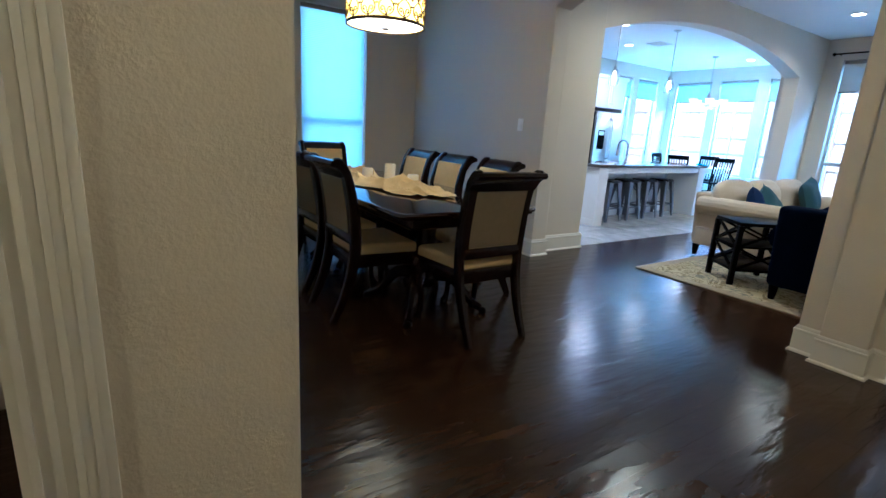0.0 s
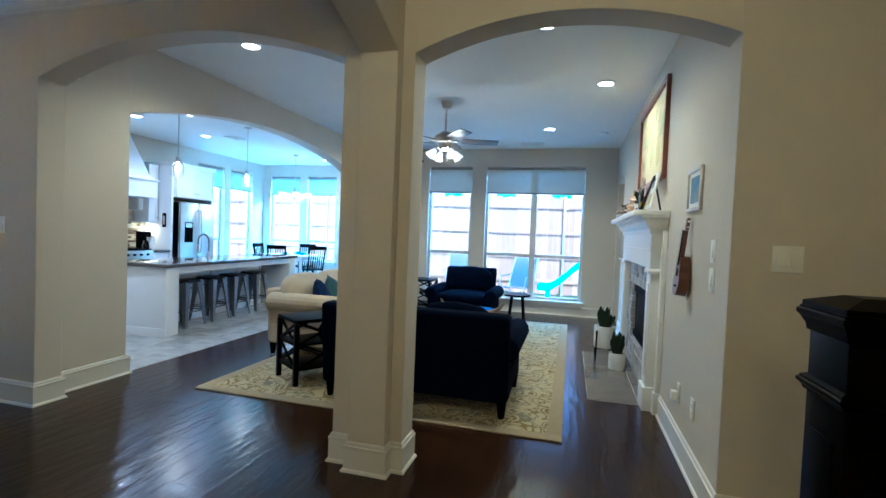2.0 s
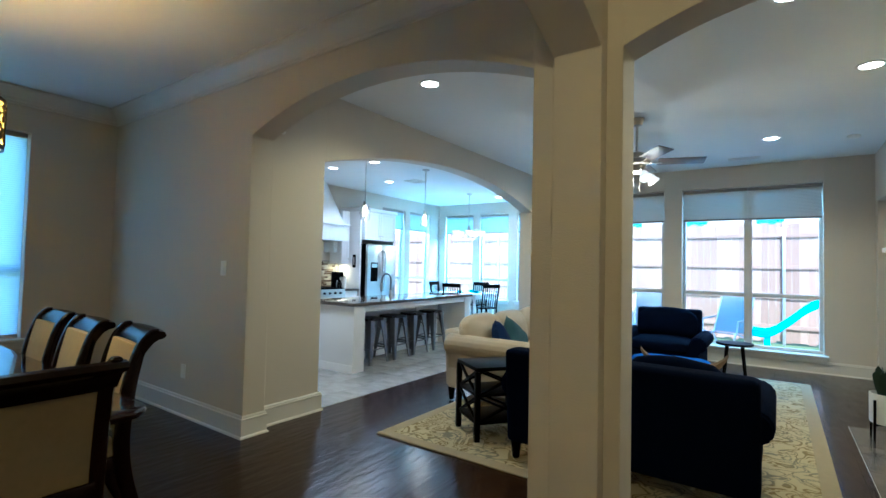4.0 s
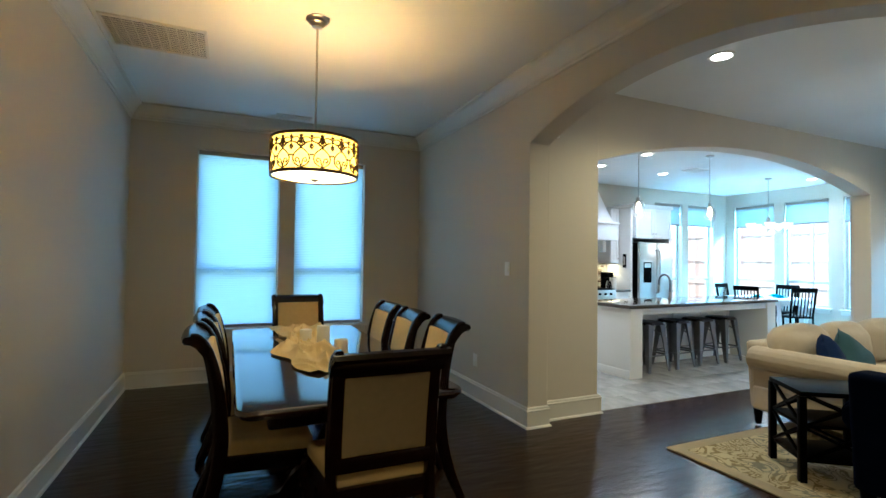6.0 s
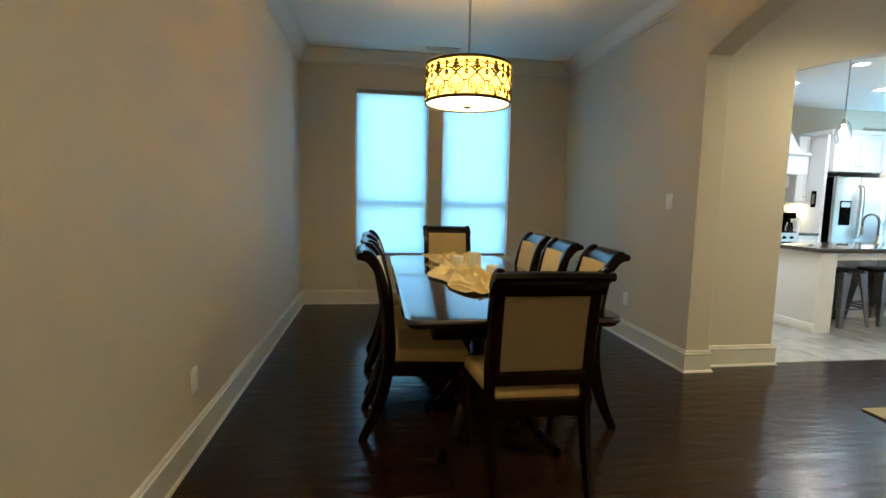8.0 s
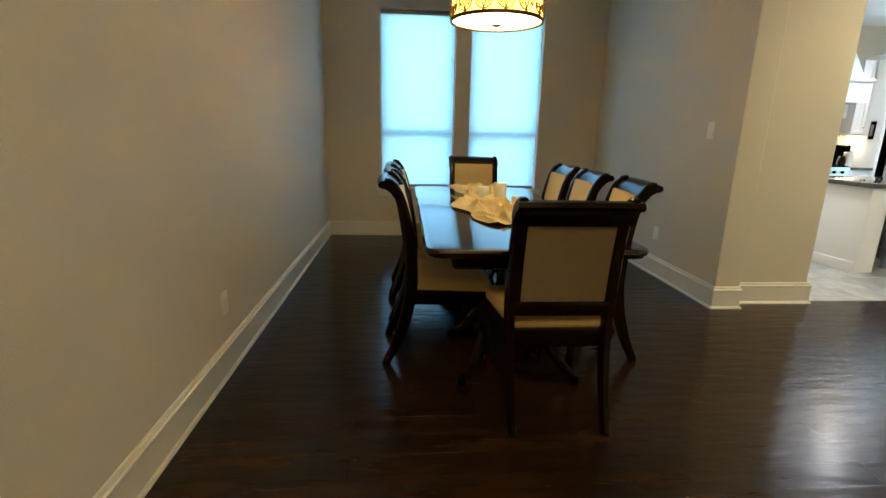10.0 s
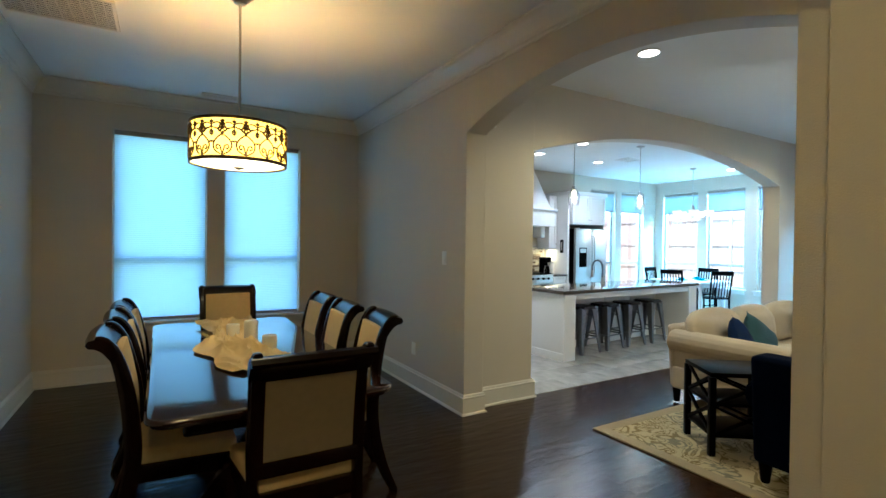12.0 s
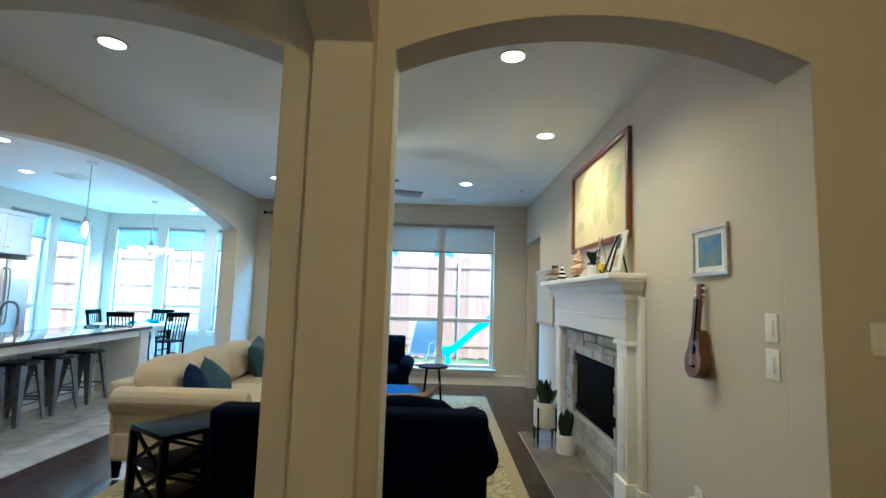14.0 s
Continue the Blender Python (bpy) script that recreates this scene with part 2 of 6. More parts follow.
def add_tube(bm, pts, r, n=8, flat=1.0):
    """A bar along pts; r is one radius or one for each point; flat squeezes it sideways."""
    pts = [Vector(p) for p in pts]
    rs = r if isinstance(r, (list, tuple)) else [r] * len(pts)
    rings = []
    up = Vector((0, 0, 1))
    d0 = (pts[1] - pts[0]).normalized()
    side = d0.cross(up)
    if side.length < 0.01:
        side = d0.cross(Vector((0, 1, 0)))
    side.normalize()
    for i, p in enumerate(pts):
        d = (pts[min(i + 1, len(pts) - 1)] - pts[max(i - 1, 0)]).normalized()
        side = (side - d * side.dot(d)).normalized()
        other = d.cross(side)
        rings.append([bm.verts.new(p + rs[i] * (side * math.cos(a) * flat + other * math.sin(a))) for a in (2 * math.pi * (k + 0.5) / n for k in range(n))])
    for a, b in zip(rings, rings[1:]):
        for i in range(n):
            j = (i + 1) % n
            bm.faces.new((a[i], a[j], b[j], b[i]))
    bm.faces.new(rings[0])
    bm.faces.new(rings[-1])


def tube(pts, r, n=8, flat=1.0):
    bm = bmesh.new()
    add_tube(bm, pts, r, n, flat)
    return bm


def curve_pts(pts, n=24):
    """Catmull-Rom through pts."""
    pts = [Vector(p) for p in pts]
    full = [2 * pts[0] - pts[1]] + pts + [2 * pts[-1] - pts[-2]]
    out = []
    segs = len(pts) - 1
    for i in range(n + 1):
        u = min(i / n * segs, segs - 1e-6)
        k = int(u)
        f = u - k
        a, b, c, d = full[k:k + 4]
        out.append(0.5 * ((2 * b) + (c - a) * f + (2 * a - 5 * b + 4 * c - d) * f * f + (3 * b - a - 3 * c + d) * f ** 3))
    return out


def sweep(path, profile, closed=False):
    """A moulding: profile points (out, up) carried along a plan path (x, y); out points to the right of the way."""
    bm = bmesh.new()
    n = len(path)
    rings = []
    for i, (x, y) in enumerate(path):
        p = Vector((x, y))
        a = (p - Vector(path[i - 1])).normalized() if (i or closed) else None
        b = (Vector(path[(i + 1) % n]) - p).normalized() if (i < n - 1 or closed) else None
        a, b = a or b, b or a
        na, nb = Vector((a.y, -a.x)), Vector((b.y, -b.x))
        m = (na + nb)
        m = m / max(0.2, 1 + na.dot(nb))
        rings.append([bm.verts.new((x + m.x * o, y + m.y * o, u)) for o, u in profile])
    k = len(profile)
    pairs = list(zip(rings, rings[1:])) + ([(rings[-1], rings[0])] if closed else [])
    for a, b in pairs:
        for i in range(k):
            j = (i + 1) % k
            bm.faces.new((a[i], a[j], b[j], b[i]))
    if not closed:
        bm.faces.new(rings[0])
        bm.faces.new(rings[-1])
    return bm


def arc_z(u, u0, u1, spring, apex):
    """The height of a segmental arch."""
    h, w = apex - spring, (u1 - u0) / 2
    r = (w * w + h * h) / (2 * h)
    return apex - r + math.sqrt(max(0, r * r - (u - (u0 + u1) / 2) ** 2))


def wall(name, axis, at, thick, u0, u1, top, holes=(), arches=(), label="painted drywall wall", base=0.0):
    """A wall along x (axis 'x', at = its y) or along y; holes (u0, u1, z0, z1), arches (u0, u1, spring, apex)."""
    bm = bmesh.new()

    def put(a, b, z0, z1):
        if b - a > 1e-4 and z1 - z0 > 1e-4:
            if axis == "x":
                add_box(bm, a, b, at, at + thick, z0, z1)
            else:
                add_box(bm, at, at + thick, a, b, z0, z1)

    spans = sorted([(h[0], h[1], "h", h) for h in holes] + [(a[0], a[1], "a", a) for a in arches])
    u = u0
    for a, b, k, s in spans:
        put(u, a, base, top)
        if k == "h":
            put(a, b, base, s[2])
            put(a, b, s[3], top)
        else:
            n = 40
            cut = [(a + (b - a) * i / n) for i in range(n + 1)]

            def vert(uu, w, z):
                return bm.verts.new((uu, w, z) if axis == "x" else (w, uu, z))
            rows = [[vert(c, w, z) for w, z in ((at, arc_z(c, *s)), (at, top), (at + thick, top), (at + thick, arc_z(c, *s)))] for c in cut]
            for p, q in zip(rows, rows[1:]):
                for i in range(4):
                    j = (i + 1) % 4
                    bm.faces.new((p[i], p[j], q[j], q[i]))
        u = b
    put(u, u1, base, top)
    return structure(finish(bm, name, M_WALL), label)


# ---- the large structure ----
H = 2.93
BASE = [(0, 0), (0.028, 0), (0.028, 0.008), (0.023, 0.016), (0.016, 0.019), (0.016, 0.132), (0.019, 0.137), (0.019, 0.146), (0.011, 0.150), (0.011, 0.158), (0.006, 0.168), (0, 0.170)]
CROWN = [(0, H), (0.11, H), (0.11, H - 0.018), (0.085, H - 0.03), (0.055, H - 0.065), (0.03, H - 0.10), (0.022, H - 0.125), (0.012, H - 0.13), (0.012, H - 0.15), (0, H - 0.155)]

# dining room, x -2.55..2.45, y -3.16..0
wall("wall_dining_window", "y", -2.73, 0.18, -3.30, 0.035, H, holes=[(-2.54, -1.69, 0.58, 2.53), (-1.52, -0.69, 0.58, 2.53)], label="greige dining wall with two tall windows")
wall("wall_dining_south", "x", -3.30, 0.14, -2.73, 2.45, H, label="plain greige dining wall with an outlet")
wall("wall_arches", "x", 0.035, 0.19, -2.73, 8.0, H, arches=[(-0.045, 2.315, 2.33, 2.563), (2.74, 4.33, 2.335, 2.502)], label="greige wall with two segmental arches")
wall("wall_dining_arch", "y", 2.45, 0.22, -6.2, 0.034, H, holes=[(-4.40, -3.47, 0.0, 2.05)], arches=[(-3.12, -0.045, 2.32, 2.62)], label="greige wall with a wide arch into the dining room")
# living room, x -0.15..4.33, y 0.23..6.2
wall("wall_kitchen_arch", "y", -0.35, 0.20, 0.225, 6.25, H, arches=[(0.85, 5.40, 2.29, 2.615)], label="greige wall with a long low arch into the kitchen")
wall("wall_living_windows", "x", 6.16, 0.16, -0.35, 4.50, H, holes=[(-0.02 + 0.12, 0.72, 0.25, 2.61), (0.97, 1.80, 0.25, 2.61), (2.06, 3.80, 0.25, 2.61)], label="pale wall with tall windows to the yard")
FY0, FY1, FZ0, FZ1 = 2.03, 3.17, 0.33, 0.88
wall("wall_fireplace", "y", 4.33, 0.16, 0.225, 6.16, H, holes=[(FY0, FY1, FZ0, FZ1), (5.05, 6.0, 0.0, 2.30)], label="greige wall around the fireplace")
wall("wall_passage", "y", 5.6, 0.1, 0.23, 6.6, H, label="plain wall of the back passage")
wall("wall_passage_end", "x", 6.16, 0.16, 4.50, 5.70, H, label="end wall of the back passage")
# hall around the camera
wall("wall_hall_south", "x", -6.2, 0.14, 0.9, 8.0, H, label="plain hall wall behind the entry")
wall("wall_hall_east", "y", 7.9, 0.14, -6.2, 0.035, H, label="plain wall beyond the stairs")
wall("wall_study", "y", 0.9, 0.12, -6.2, -3.30, H, label="plain wall of the front study")
# kitchen, x -4.1..-0.35, y 0.3..8.2
wall("wall_kitchen_back", "y", -4.28, 0.18, 0.2, 8.38, H, holes=[(5.96, 6.77, 0.55, 2.65), (6.96, 7.77, 0.55, 2.65)], label="white kitchen back wall with windows")
wall("wall_kitchen_south", "x", 0.231, 0.14, -4.28, -0.35, H, label="plain kitchen side wall")
wall("wall_nook", "x", 8.2, 0.18, -4.28, -0.60, H, holes=[(-3.90, -3.04, 0.55, 2.65), (-2.84, -2.04, 0.55, 2.65), (-1.80, -1.02, 0.55, 2.65)], label="pale breakfast nook wall with windows")
wall("wall_nook_east", "y", -0.78, 0.18, 6.32, 8.2, H, label="pale side wall of the breakfast nook")
wall("wall_nook_return", "x", 6.25, 0.16, -0.78, -0.35, H, label="short return wall beside the nook")

for name, b, lab in (("ceiling_dining", (-2.73, 2.56, -3.3, 0.12), "flat cream dining ceiling"), ("ceiling_hall", (2.56, 8.1, -6.3, 0.12), "flat hall ceiling"),
                     ("ceiling_study", (0.8, 2.56, -6.3, -3.3), "flat study ceiling"),
                     ("ceiling_living", (-0.25, 5.8, 0.12, 6.4), "flat pale living room ceiling"), ("ceiling_kitchen", (-4.3, -0.25, 0.12, 8.4), "flat white kitchen ceiling")):
    structure(finish(box(b[0], b[1], b[2], b[3], H, H + 0.15), name, M_CEIL), lab)

# subfloors
structure(finish(box(-2.73, 8.1, -6.3, 0.231, -0.2, -0.012), "floor", M_FLOOR), "dark hand-scraped hardwood floor")
structure(finish(box(-0.18, 5.8, 0.231, 6.32, -0.2, -0.012), "floor_living", M_FLOOR), "dark hardwood living room floor")
structure(finish(box(-4.3, -0.18, 0.231, 8.38, -0.2, -0.006), "floor_kitchen", M_GROUT), "grey tile kitchen floor with pale grout")


def moulding(name, path, profile, label, closed=False):
    return structure(finish(sweep(path, profile, closed), name, M_TRIM, smooth=False), label)


LB = "tall white moulded baseboard"
moulding("baseboard", [(2.45, -3.16), (-2.55, -3.16), (-2.55, 0.035), (-0.045, 0.035), (-0.045, 0.225), (-0.15, 0.225), (-0.15, 0.87), (-0.35, 0.87)], BASE, LB)
moulding("baseboard", [(-0.35, 5.40), (-0.15, 5.40), (-0.15, 6.16), (4.33, 6.16)], BASE, LB)
moulding("baseboard", [(4.33, 5.05), (4.33, 3.80)], BASE, LB)
moulding("baseboard", [(4.33, 1.515), (4.33, 0.035), (7.9, 0.035)], BASE, LB)
moulding("baseboard", [(2.315, 0.035), (2.45, 0.035), (2.45, -0.045), (2.67, -0.045), (2.67, 0.035), (2.74, 0.035), (2.74, 0.225), (2.315, 0.225)], BASE, "white moulded base wrapping the column", True)
moulding("baseboard", [(2.45, -3.12), (2.67, -3.12), (2.67, -3.36)], BASE, LB)
moulding("crown_moulding", [(2.45, -3.16), (-2.55, -3.16), (-2.55, 0.035), (2.45, 0.035), (2.45, -3.16)], CROWN, "white crown moulding round the dining room")


# ---- windows ----
def window(name, axis, at, out, u0, u1, z0, z1, mullions=(), rail=None, sill=True, label="white framed window"):
    """A glazed opening in a wall along axis; at: the plane of the sash, out: +1 or -1 towards outdoors."""
    root = structure(new(name), label)

    def bx(a, b, d0, d1, lo, hi, bev=0.004):
        d0, d1 = sorted((at + out * d0, at + out * d1))
        return box(a, b, d0, d1, lo, hi, bev) if axis == "x" else box(d0, d1, a, b, lo, hi, bev)
    w = 0.045
    for a, b, lo, hi in ((u0, u1, z0, z0 + w), (u0, u1, z1 - w, z1), (u0, u0 + w, z0 + w, z1 - w), (u1 - w, u1, z0 + w, z1 - w)):
        part("window_frame", bx(a, b, 0, 0.06, lo, hi), M_VINYL, root)
    cuts = [u0 + w] + [m for m in mullions] + [u1 - w]
    for m in mullions:
        part("mullion", bx(m - 0.05, m + 0.05, -0.005, 0.065, z0 + w, z1 - w), M_VINYL, root)
    for a, b in zip(cuts, cuts[1:]):
        a += 0.05 if a in mullions else 0
        b -= 0.05 if b in mullions else 0
        for lo, hi in ((z0 + w, rail - 0.03), (rail + 0.03, z1 - w)) if rail else ((z0 + w, z1 - w),):
            g = part("pane", bx(a, b, 0.028, 0.032, lo, hi, 0), M_GLASS, root, smooth=False)
            g.visible_shadow = False
        if rail:
            part("meeting_rail", bx(a, b, 0.005, 0.055, rail - 0.03, rail + 0.03), M_VINYL, root)
    if sill:
        part("window_sill", bx(u0 - 0.05, u1 + 0.05, -0.16, 0.0, z0 - 0.03, z0 - 0.002, 0.008), M_TRIM, root)
        part("window_apron", bx(u0 - 0.03, u1 + 0.03, -0.125, -0.105, z0 - 0.10, z0 - 0.03, 0.004), M_TRIM, root)
    return root


def shade(axis, at, u0, u1, z0, z1, label, splits=1, group="", cloth=None):
    """A pleated cellular shade with head and bottom rails."""
    th = thing("cellular_shade", label, "window shade", group=group)
    n = max(6, int((z1 - z0 - 0.05) / 0.02))
    wide = (u1 - u0) / splits
    for s in range(splits):
        a, b = u0 + wide * s + 0.004, u0 + wide * (s + 1) - 0.004
        bm = bmesh.new()
        rows = []
        for i in range(2 * n + 1):
            z = z0 + 0.025 + (z1 - 0.04 - z0 - 0.025) * i / (2 * n)
            d = at + (0.0012 if i % 2 else -0.0012)
            rows.append([bm.verts.new((a, d, z) if axis == "x" else (d, a, z)), bm.verts.new((b, d, z) if axis == "x" else (d, b, z))])
        for p, q in zip(rows, rows[1:]):
            bm.faces.new((p[0], p[1], q[1], q[0]))
        part("pleats", bm, cloth or M_BLIND, th, smooth=False)
        for nm, lo, hi in (("head_rail", z1 - 0.045, z1), ("bottom_rail", z0, z0 + 0.028)):
            part(nm, box(a, b, at - 0.018, at + 0.018, lo, hi, 0.004) if axis == "x" else box(at - 0.018, at + 0.018, a, b, lo, hi, 0.004), M_RAIL, th)
    return th


M_RAIL = material("shade_rail", (0.30, 0.26, 0.22), 0.5, scale=8)
window("window_1", "y", -2.66, -1, -2.54, -1.69, 0.58, 2.53, rail=1.22)
window("window_2", "y", -2.66, -1, -1.52, -0.69, 0.58, 2.53, rail=1.22)
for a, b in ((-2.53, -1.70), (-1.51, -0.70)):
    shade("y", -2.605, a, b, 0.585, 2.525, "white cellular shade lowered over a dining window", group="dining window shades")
window("window_3", "x", 6.235, 1, 0.10, 0.72, 0.25, 2.61, rail=1.02)
window("window_4", "x", 6.235, 1, 0.97, 1.80, 0.25, 2.61, rail=1.02)
window("window_5", "x", 6.235, 1, 2.06, 3.80, 0.25, 2.61, mullions=(2.93,), rail=1.02, label="wide white twin window to the yard")
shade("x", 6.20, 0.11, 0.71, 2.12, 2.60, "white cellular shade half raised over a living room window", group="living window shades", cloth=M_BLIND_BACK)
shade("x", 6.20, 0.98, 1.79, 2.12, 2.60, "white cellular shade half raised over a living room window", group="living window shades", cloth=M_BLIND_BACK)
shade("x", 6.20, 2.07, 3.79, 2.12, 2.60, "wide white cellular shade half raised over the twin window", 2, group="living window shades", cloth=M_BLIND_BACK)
window("window_6", "y", -4.21, -1, 5.96, 6.77, 0.55, 2.65, rail=1.03)
window("window_7", "y", -4.21, -1, 6.96, 7.77, 0.55, 2.65, rail=1.03)
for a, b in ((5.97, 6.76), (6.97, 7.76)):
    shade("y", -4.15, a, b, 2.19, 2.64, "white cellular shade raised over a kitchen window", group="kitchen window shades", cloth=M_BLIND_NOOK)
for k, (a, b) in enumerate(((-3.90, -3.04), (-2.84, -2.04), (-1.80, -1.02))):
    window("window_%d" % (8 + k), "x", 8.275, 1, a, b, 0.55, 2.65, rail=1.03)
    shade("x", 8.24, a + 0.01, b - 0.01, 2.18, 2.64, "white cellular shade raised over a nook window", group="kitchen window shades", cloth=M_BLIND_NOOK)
# door casing and jamb to the study
cas = structure(new("door_1"), "white cased doorway into the front study")
for a, b, lo, hi in ((-3.47, -3.37, 0, 2.05), (-4.50, -4.40, 0, 2.05), (-4.50, -3.37, 2.05, 2.15)):
    bm = box(2.668, 2.682, a, b, lo, hi, 0.003)
    if hi < 2.1:
        for k in range(4):
            add_box(bm, 2.682, 2.6865 - 0.0008 * k, a + 0.012 + 0.022 * k, a + 0.022 + 0.022 * k, lo, hi, 0.002)
    part("casing", bm, M_TRIM, cas)

# ---- dining room ----
def dining_chair():
    ch = thing("dining_chair", "dark mahogany dining chair with cream upholstered seat and back", "chair", group="chairs round the dining table")
    side = [(-0.31, 0.0), (-0.245, 0.14), (-0.195, 0.30), (-0.172, 0.46), (-0.178, 0.62), (-0.200, 0.78), (-0.236, 0.92), (-0.276, 0.982), (-0.308, 0.990)]
    for s in (-1, 1):
        # flat sawn stile, deeper than it is wide, that sweeps back at foot and head
        mid = curve_pts([(s * (0.200 + 0.016 * min(1, z / 0.6)), y, z) for y, z in side], 24)
        bm = bmesh.new()
        rows = []
        for k, p in enumerate(mid):
            u = k / 24
            d = 0.021 + 0.013 * math.sin(math.pi * min(1, u * 1.25)) - 0.006 * max(0, u - 0.85) / 0.15
            w = 0.017 + 0.004 * math.sin(math.pi * u)
            q = (mid[min(k + 1, 24)] - mid[max(k - 1, 0)]).normalized()
            o = Vector((0, q.z, -q.y))
            e = Vector((w, 0, 0))
            rows.append([bm.verts.new(p + a * e + b * d * o) for a, b in ((-1, -0.6), (-0.6, -1), (0.6, -1), (1, -0.6), (1, 0.6), (0.6, 1), (-0.6, 1), (-1, 0.6))])
        for p, q in zip(rows, rows[1:]):
            for k in range(8):
                bm.faces.new((p[k], p[(k + 1) % 8], q[(k + 1) % 8], q[k]))
        bm.faces.new(rows[0])
        bm.faces.new(rows[-1])
        part("back_leg", bm, M_MAHOG, ch)
        fl = curve_pts([(s * 0.232, 0.225, 0.41), (s * 0.242, 0.245, 0.31), (s * 0.222, 0.218, 0.17), (s * 0.215, 0.222, 0.06), (s * 0.225, 0.25, 0.0)], 16)
        part("front_leg", tube(fl, [0.036, 0.040, 0.041, 0.039, 0.035, 0.031, 0.028, 0.025, 0.022, 0.020, 0.018, 0.018, 0.019, 0.021, 0.025, 0.027, 0.024], 8), M_MAHOG, ch)
        bm = box(-0.014, 0.014, -0.18, 0.235, 0.345, 0.425, 0.006)
        for v in bm.verts:
            v.co.x += s * (0.203 + 0.030 * (v.co.y + 0.18) / 0.415)
        part("seat_rail", bm, M_MAHOG, ch)
    part("seat_rail", box(-0.245, 0.245, 0.212, 0.245, 0.345, 0.425, 0.008), M_MAHOG, ch)
    part("seat_rail", box(-0.20, 0.20, -0.19, -0.16, 0.345, 0.425, 0.006), M_MAHOG, ch)
    bm = box(-0.215, 0.215, -0.165, 0.245, 0.412, 0.485, 0.030, 4)
    for v in bm.verts:
        if v.co.z > 0.465:
            v.co.z += 0.022 * (1 - (v.co.x / 0.23) ** 2) * (1 - ((v.co.y - 0.04) / 0.22) ** 2)
        v.co.x *= 0.96 + 0.20 * (v.co.y + 0.165) / 0.41
    part("seat", bm, M_CREAM, ch, "cream padded seat")
    part("lower_rail", box(-0.205, 0.205, -0.206, -0.172, 0.492, 0.556, 0.008), M_MAHOG, ch)
    # crest rail rolls backwards over the stiles
    bm = bmesh.new()
    prof = [(-0.226, 0.920), (-0.236, 0.944), (-0.256, 0.968), (-0.280, 0.986), (-0.308, 0.995), (-0.332, 0.990), (-0.340, 0.972), (-0.330, 0.958), (-0.306, 0.954), (-0.284, 0.940), (-0.262, 0.912), (-0.246, 0.888)]
    rows = [[bm.verts.new((x, y + bow, z + 0.004 * (1 - (x / 0.24) ** 2))) for y, z in prof] for x, bow in ((-0.242, 0.0), (-0.236, 0.0), (-0.12, -0.012), (0.0, -0.016), (0.12, -0.012), (0.236, 0.0), (0.242, 0.0))]
    for p, q in zip(rows, rows[1:]):
        for i in range(len(prof)):
            j = (i + 1) % len(prof)
            bm.faces.new((p[i], p[j], q[j], q[i]))
    bm.faces.new(rows[0])
    bm.faces.new(rows[-1])
    part("crest_rail", bm, M_MAHOG, ch)
    bm = bmesh.new()
    rows = []
    for i in range(9):
        u = i / 8
        z, y = 0.552 + 0.378 * u, -0.186 - 0.056 * u ** 1.6
        puff = 0.012 * math.sin(math.pi * u)
        rows.append([bm.verts.new((x, y - 0.012, z)) for x in (-0.186, 0.186)]
                    + [bm.verts.new((x, y + 0.026 + puff * (1 - (x / 0.2) ** 2), z)) for x in (0.186, 0.10, 0.0, -0.10, -0.186)])
    for p, q in zip(rows, rows[1:]):
        for k in range(7):
            bm.faces.new((p[k], p[(k + 1) % 7], q[(k + 1) % 7], q[k]))
    bm.faces.new(rows[0])
    bm.faces.new(rows[-1])
    part("back_pad", bm, M_CREAM, ch, "cream upholstered back panel")
    rear = part("rear_panel", bent_panel(-0.176, 0.176, 0.565, 0.880, -0.206), M_CREAM_SHADED, ch, "plain cloth on the rear of the back, darkened for its shaded side")
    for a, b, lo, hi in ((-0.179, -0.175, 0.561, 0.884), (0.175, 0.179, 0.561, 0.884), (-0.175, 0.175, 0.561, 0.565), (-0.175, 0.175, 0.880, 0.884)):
        part("piping", bent_panel(a, b, lo, hi, -0.208), M_CREAM_SHADED, rear)
    # flat dark stile faces round the rear cloth
    for a, b, lo, hi in ((-0.21, -0.179, 0.555, 0.905), (0.179, 0.21, 0.555, 0.905), (-0.179, 0.179, 0.884, 0.905)):
        part("back_frame", bent_panel(a, b, lo, hi, -0.207), M_MAHOG, ch)
    return ch


def bent_panel(x0, x1, z0, z1, y):
    """A thin panel that follows the lean of the chair back."""
    bm = box(x0, x1, -0.006, 0.0, z0, z1)
    bmesh.ops.subdivide_edges(bm, edges=[e for e in bm.edges if abs(e.verts[0].co.z - e.verts[1].co.z) > 0.2], cuts=6)
    for v in bm.verts:
        v.co.y += y + 0.006 - 0.048 * max(0, (v.co.z - 0.552) / 0.353) ** 1.5
    return bm


first = dining_chair()
first.matrix_world = pose(1.105, -1.595, 0, 0, 0, 90)
for x, y, rz in ((0.525, -1.245, 173), (-0.01, -1.275, 176), (-0.58, -1.265, 179), (0.555, -2.045, 0), (-0.07, -2.04, 2), (-0.58, -2.045, -1), (-1.355, -1.58, -90)):
    copy_thing(first, pose(x, y, 0, 0, 0, rz))

tb = thing("dining_table", "long dark mahogany pedestal dining table with polished top", "table")
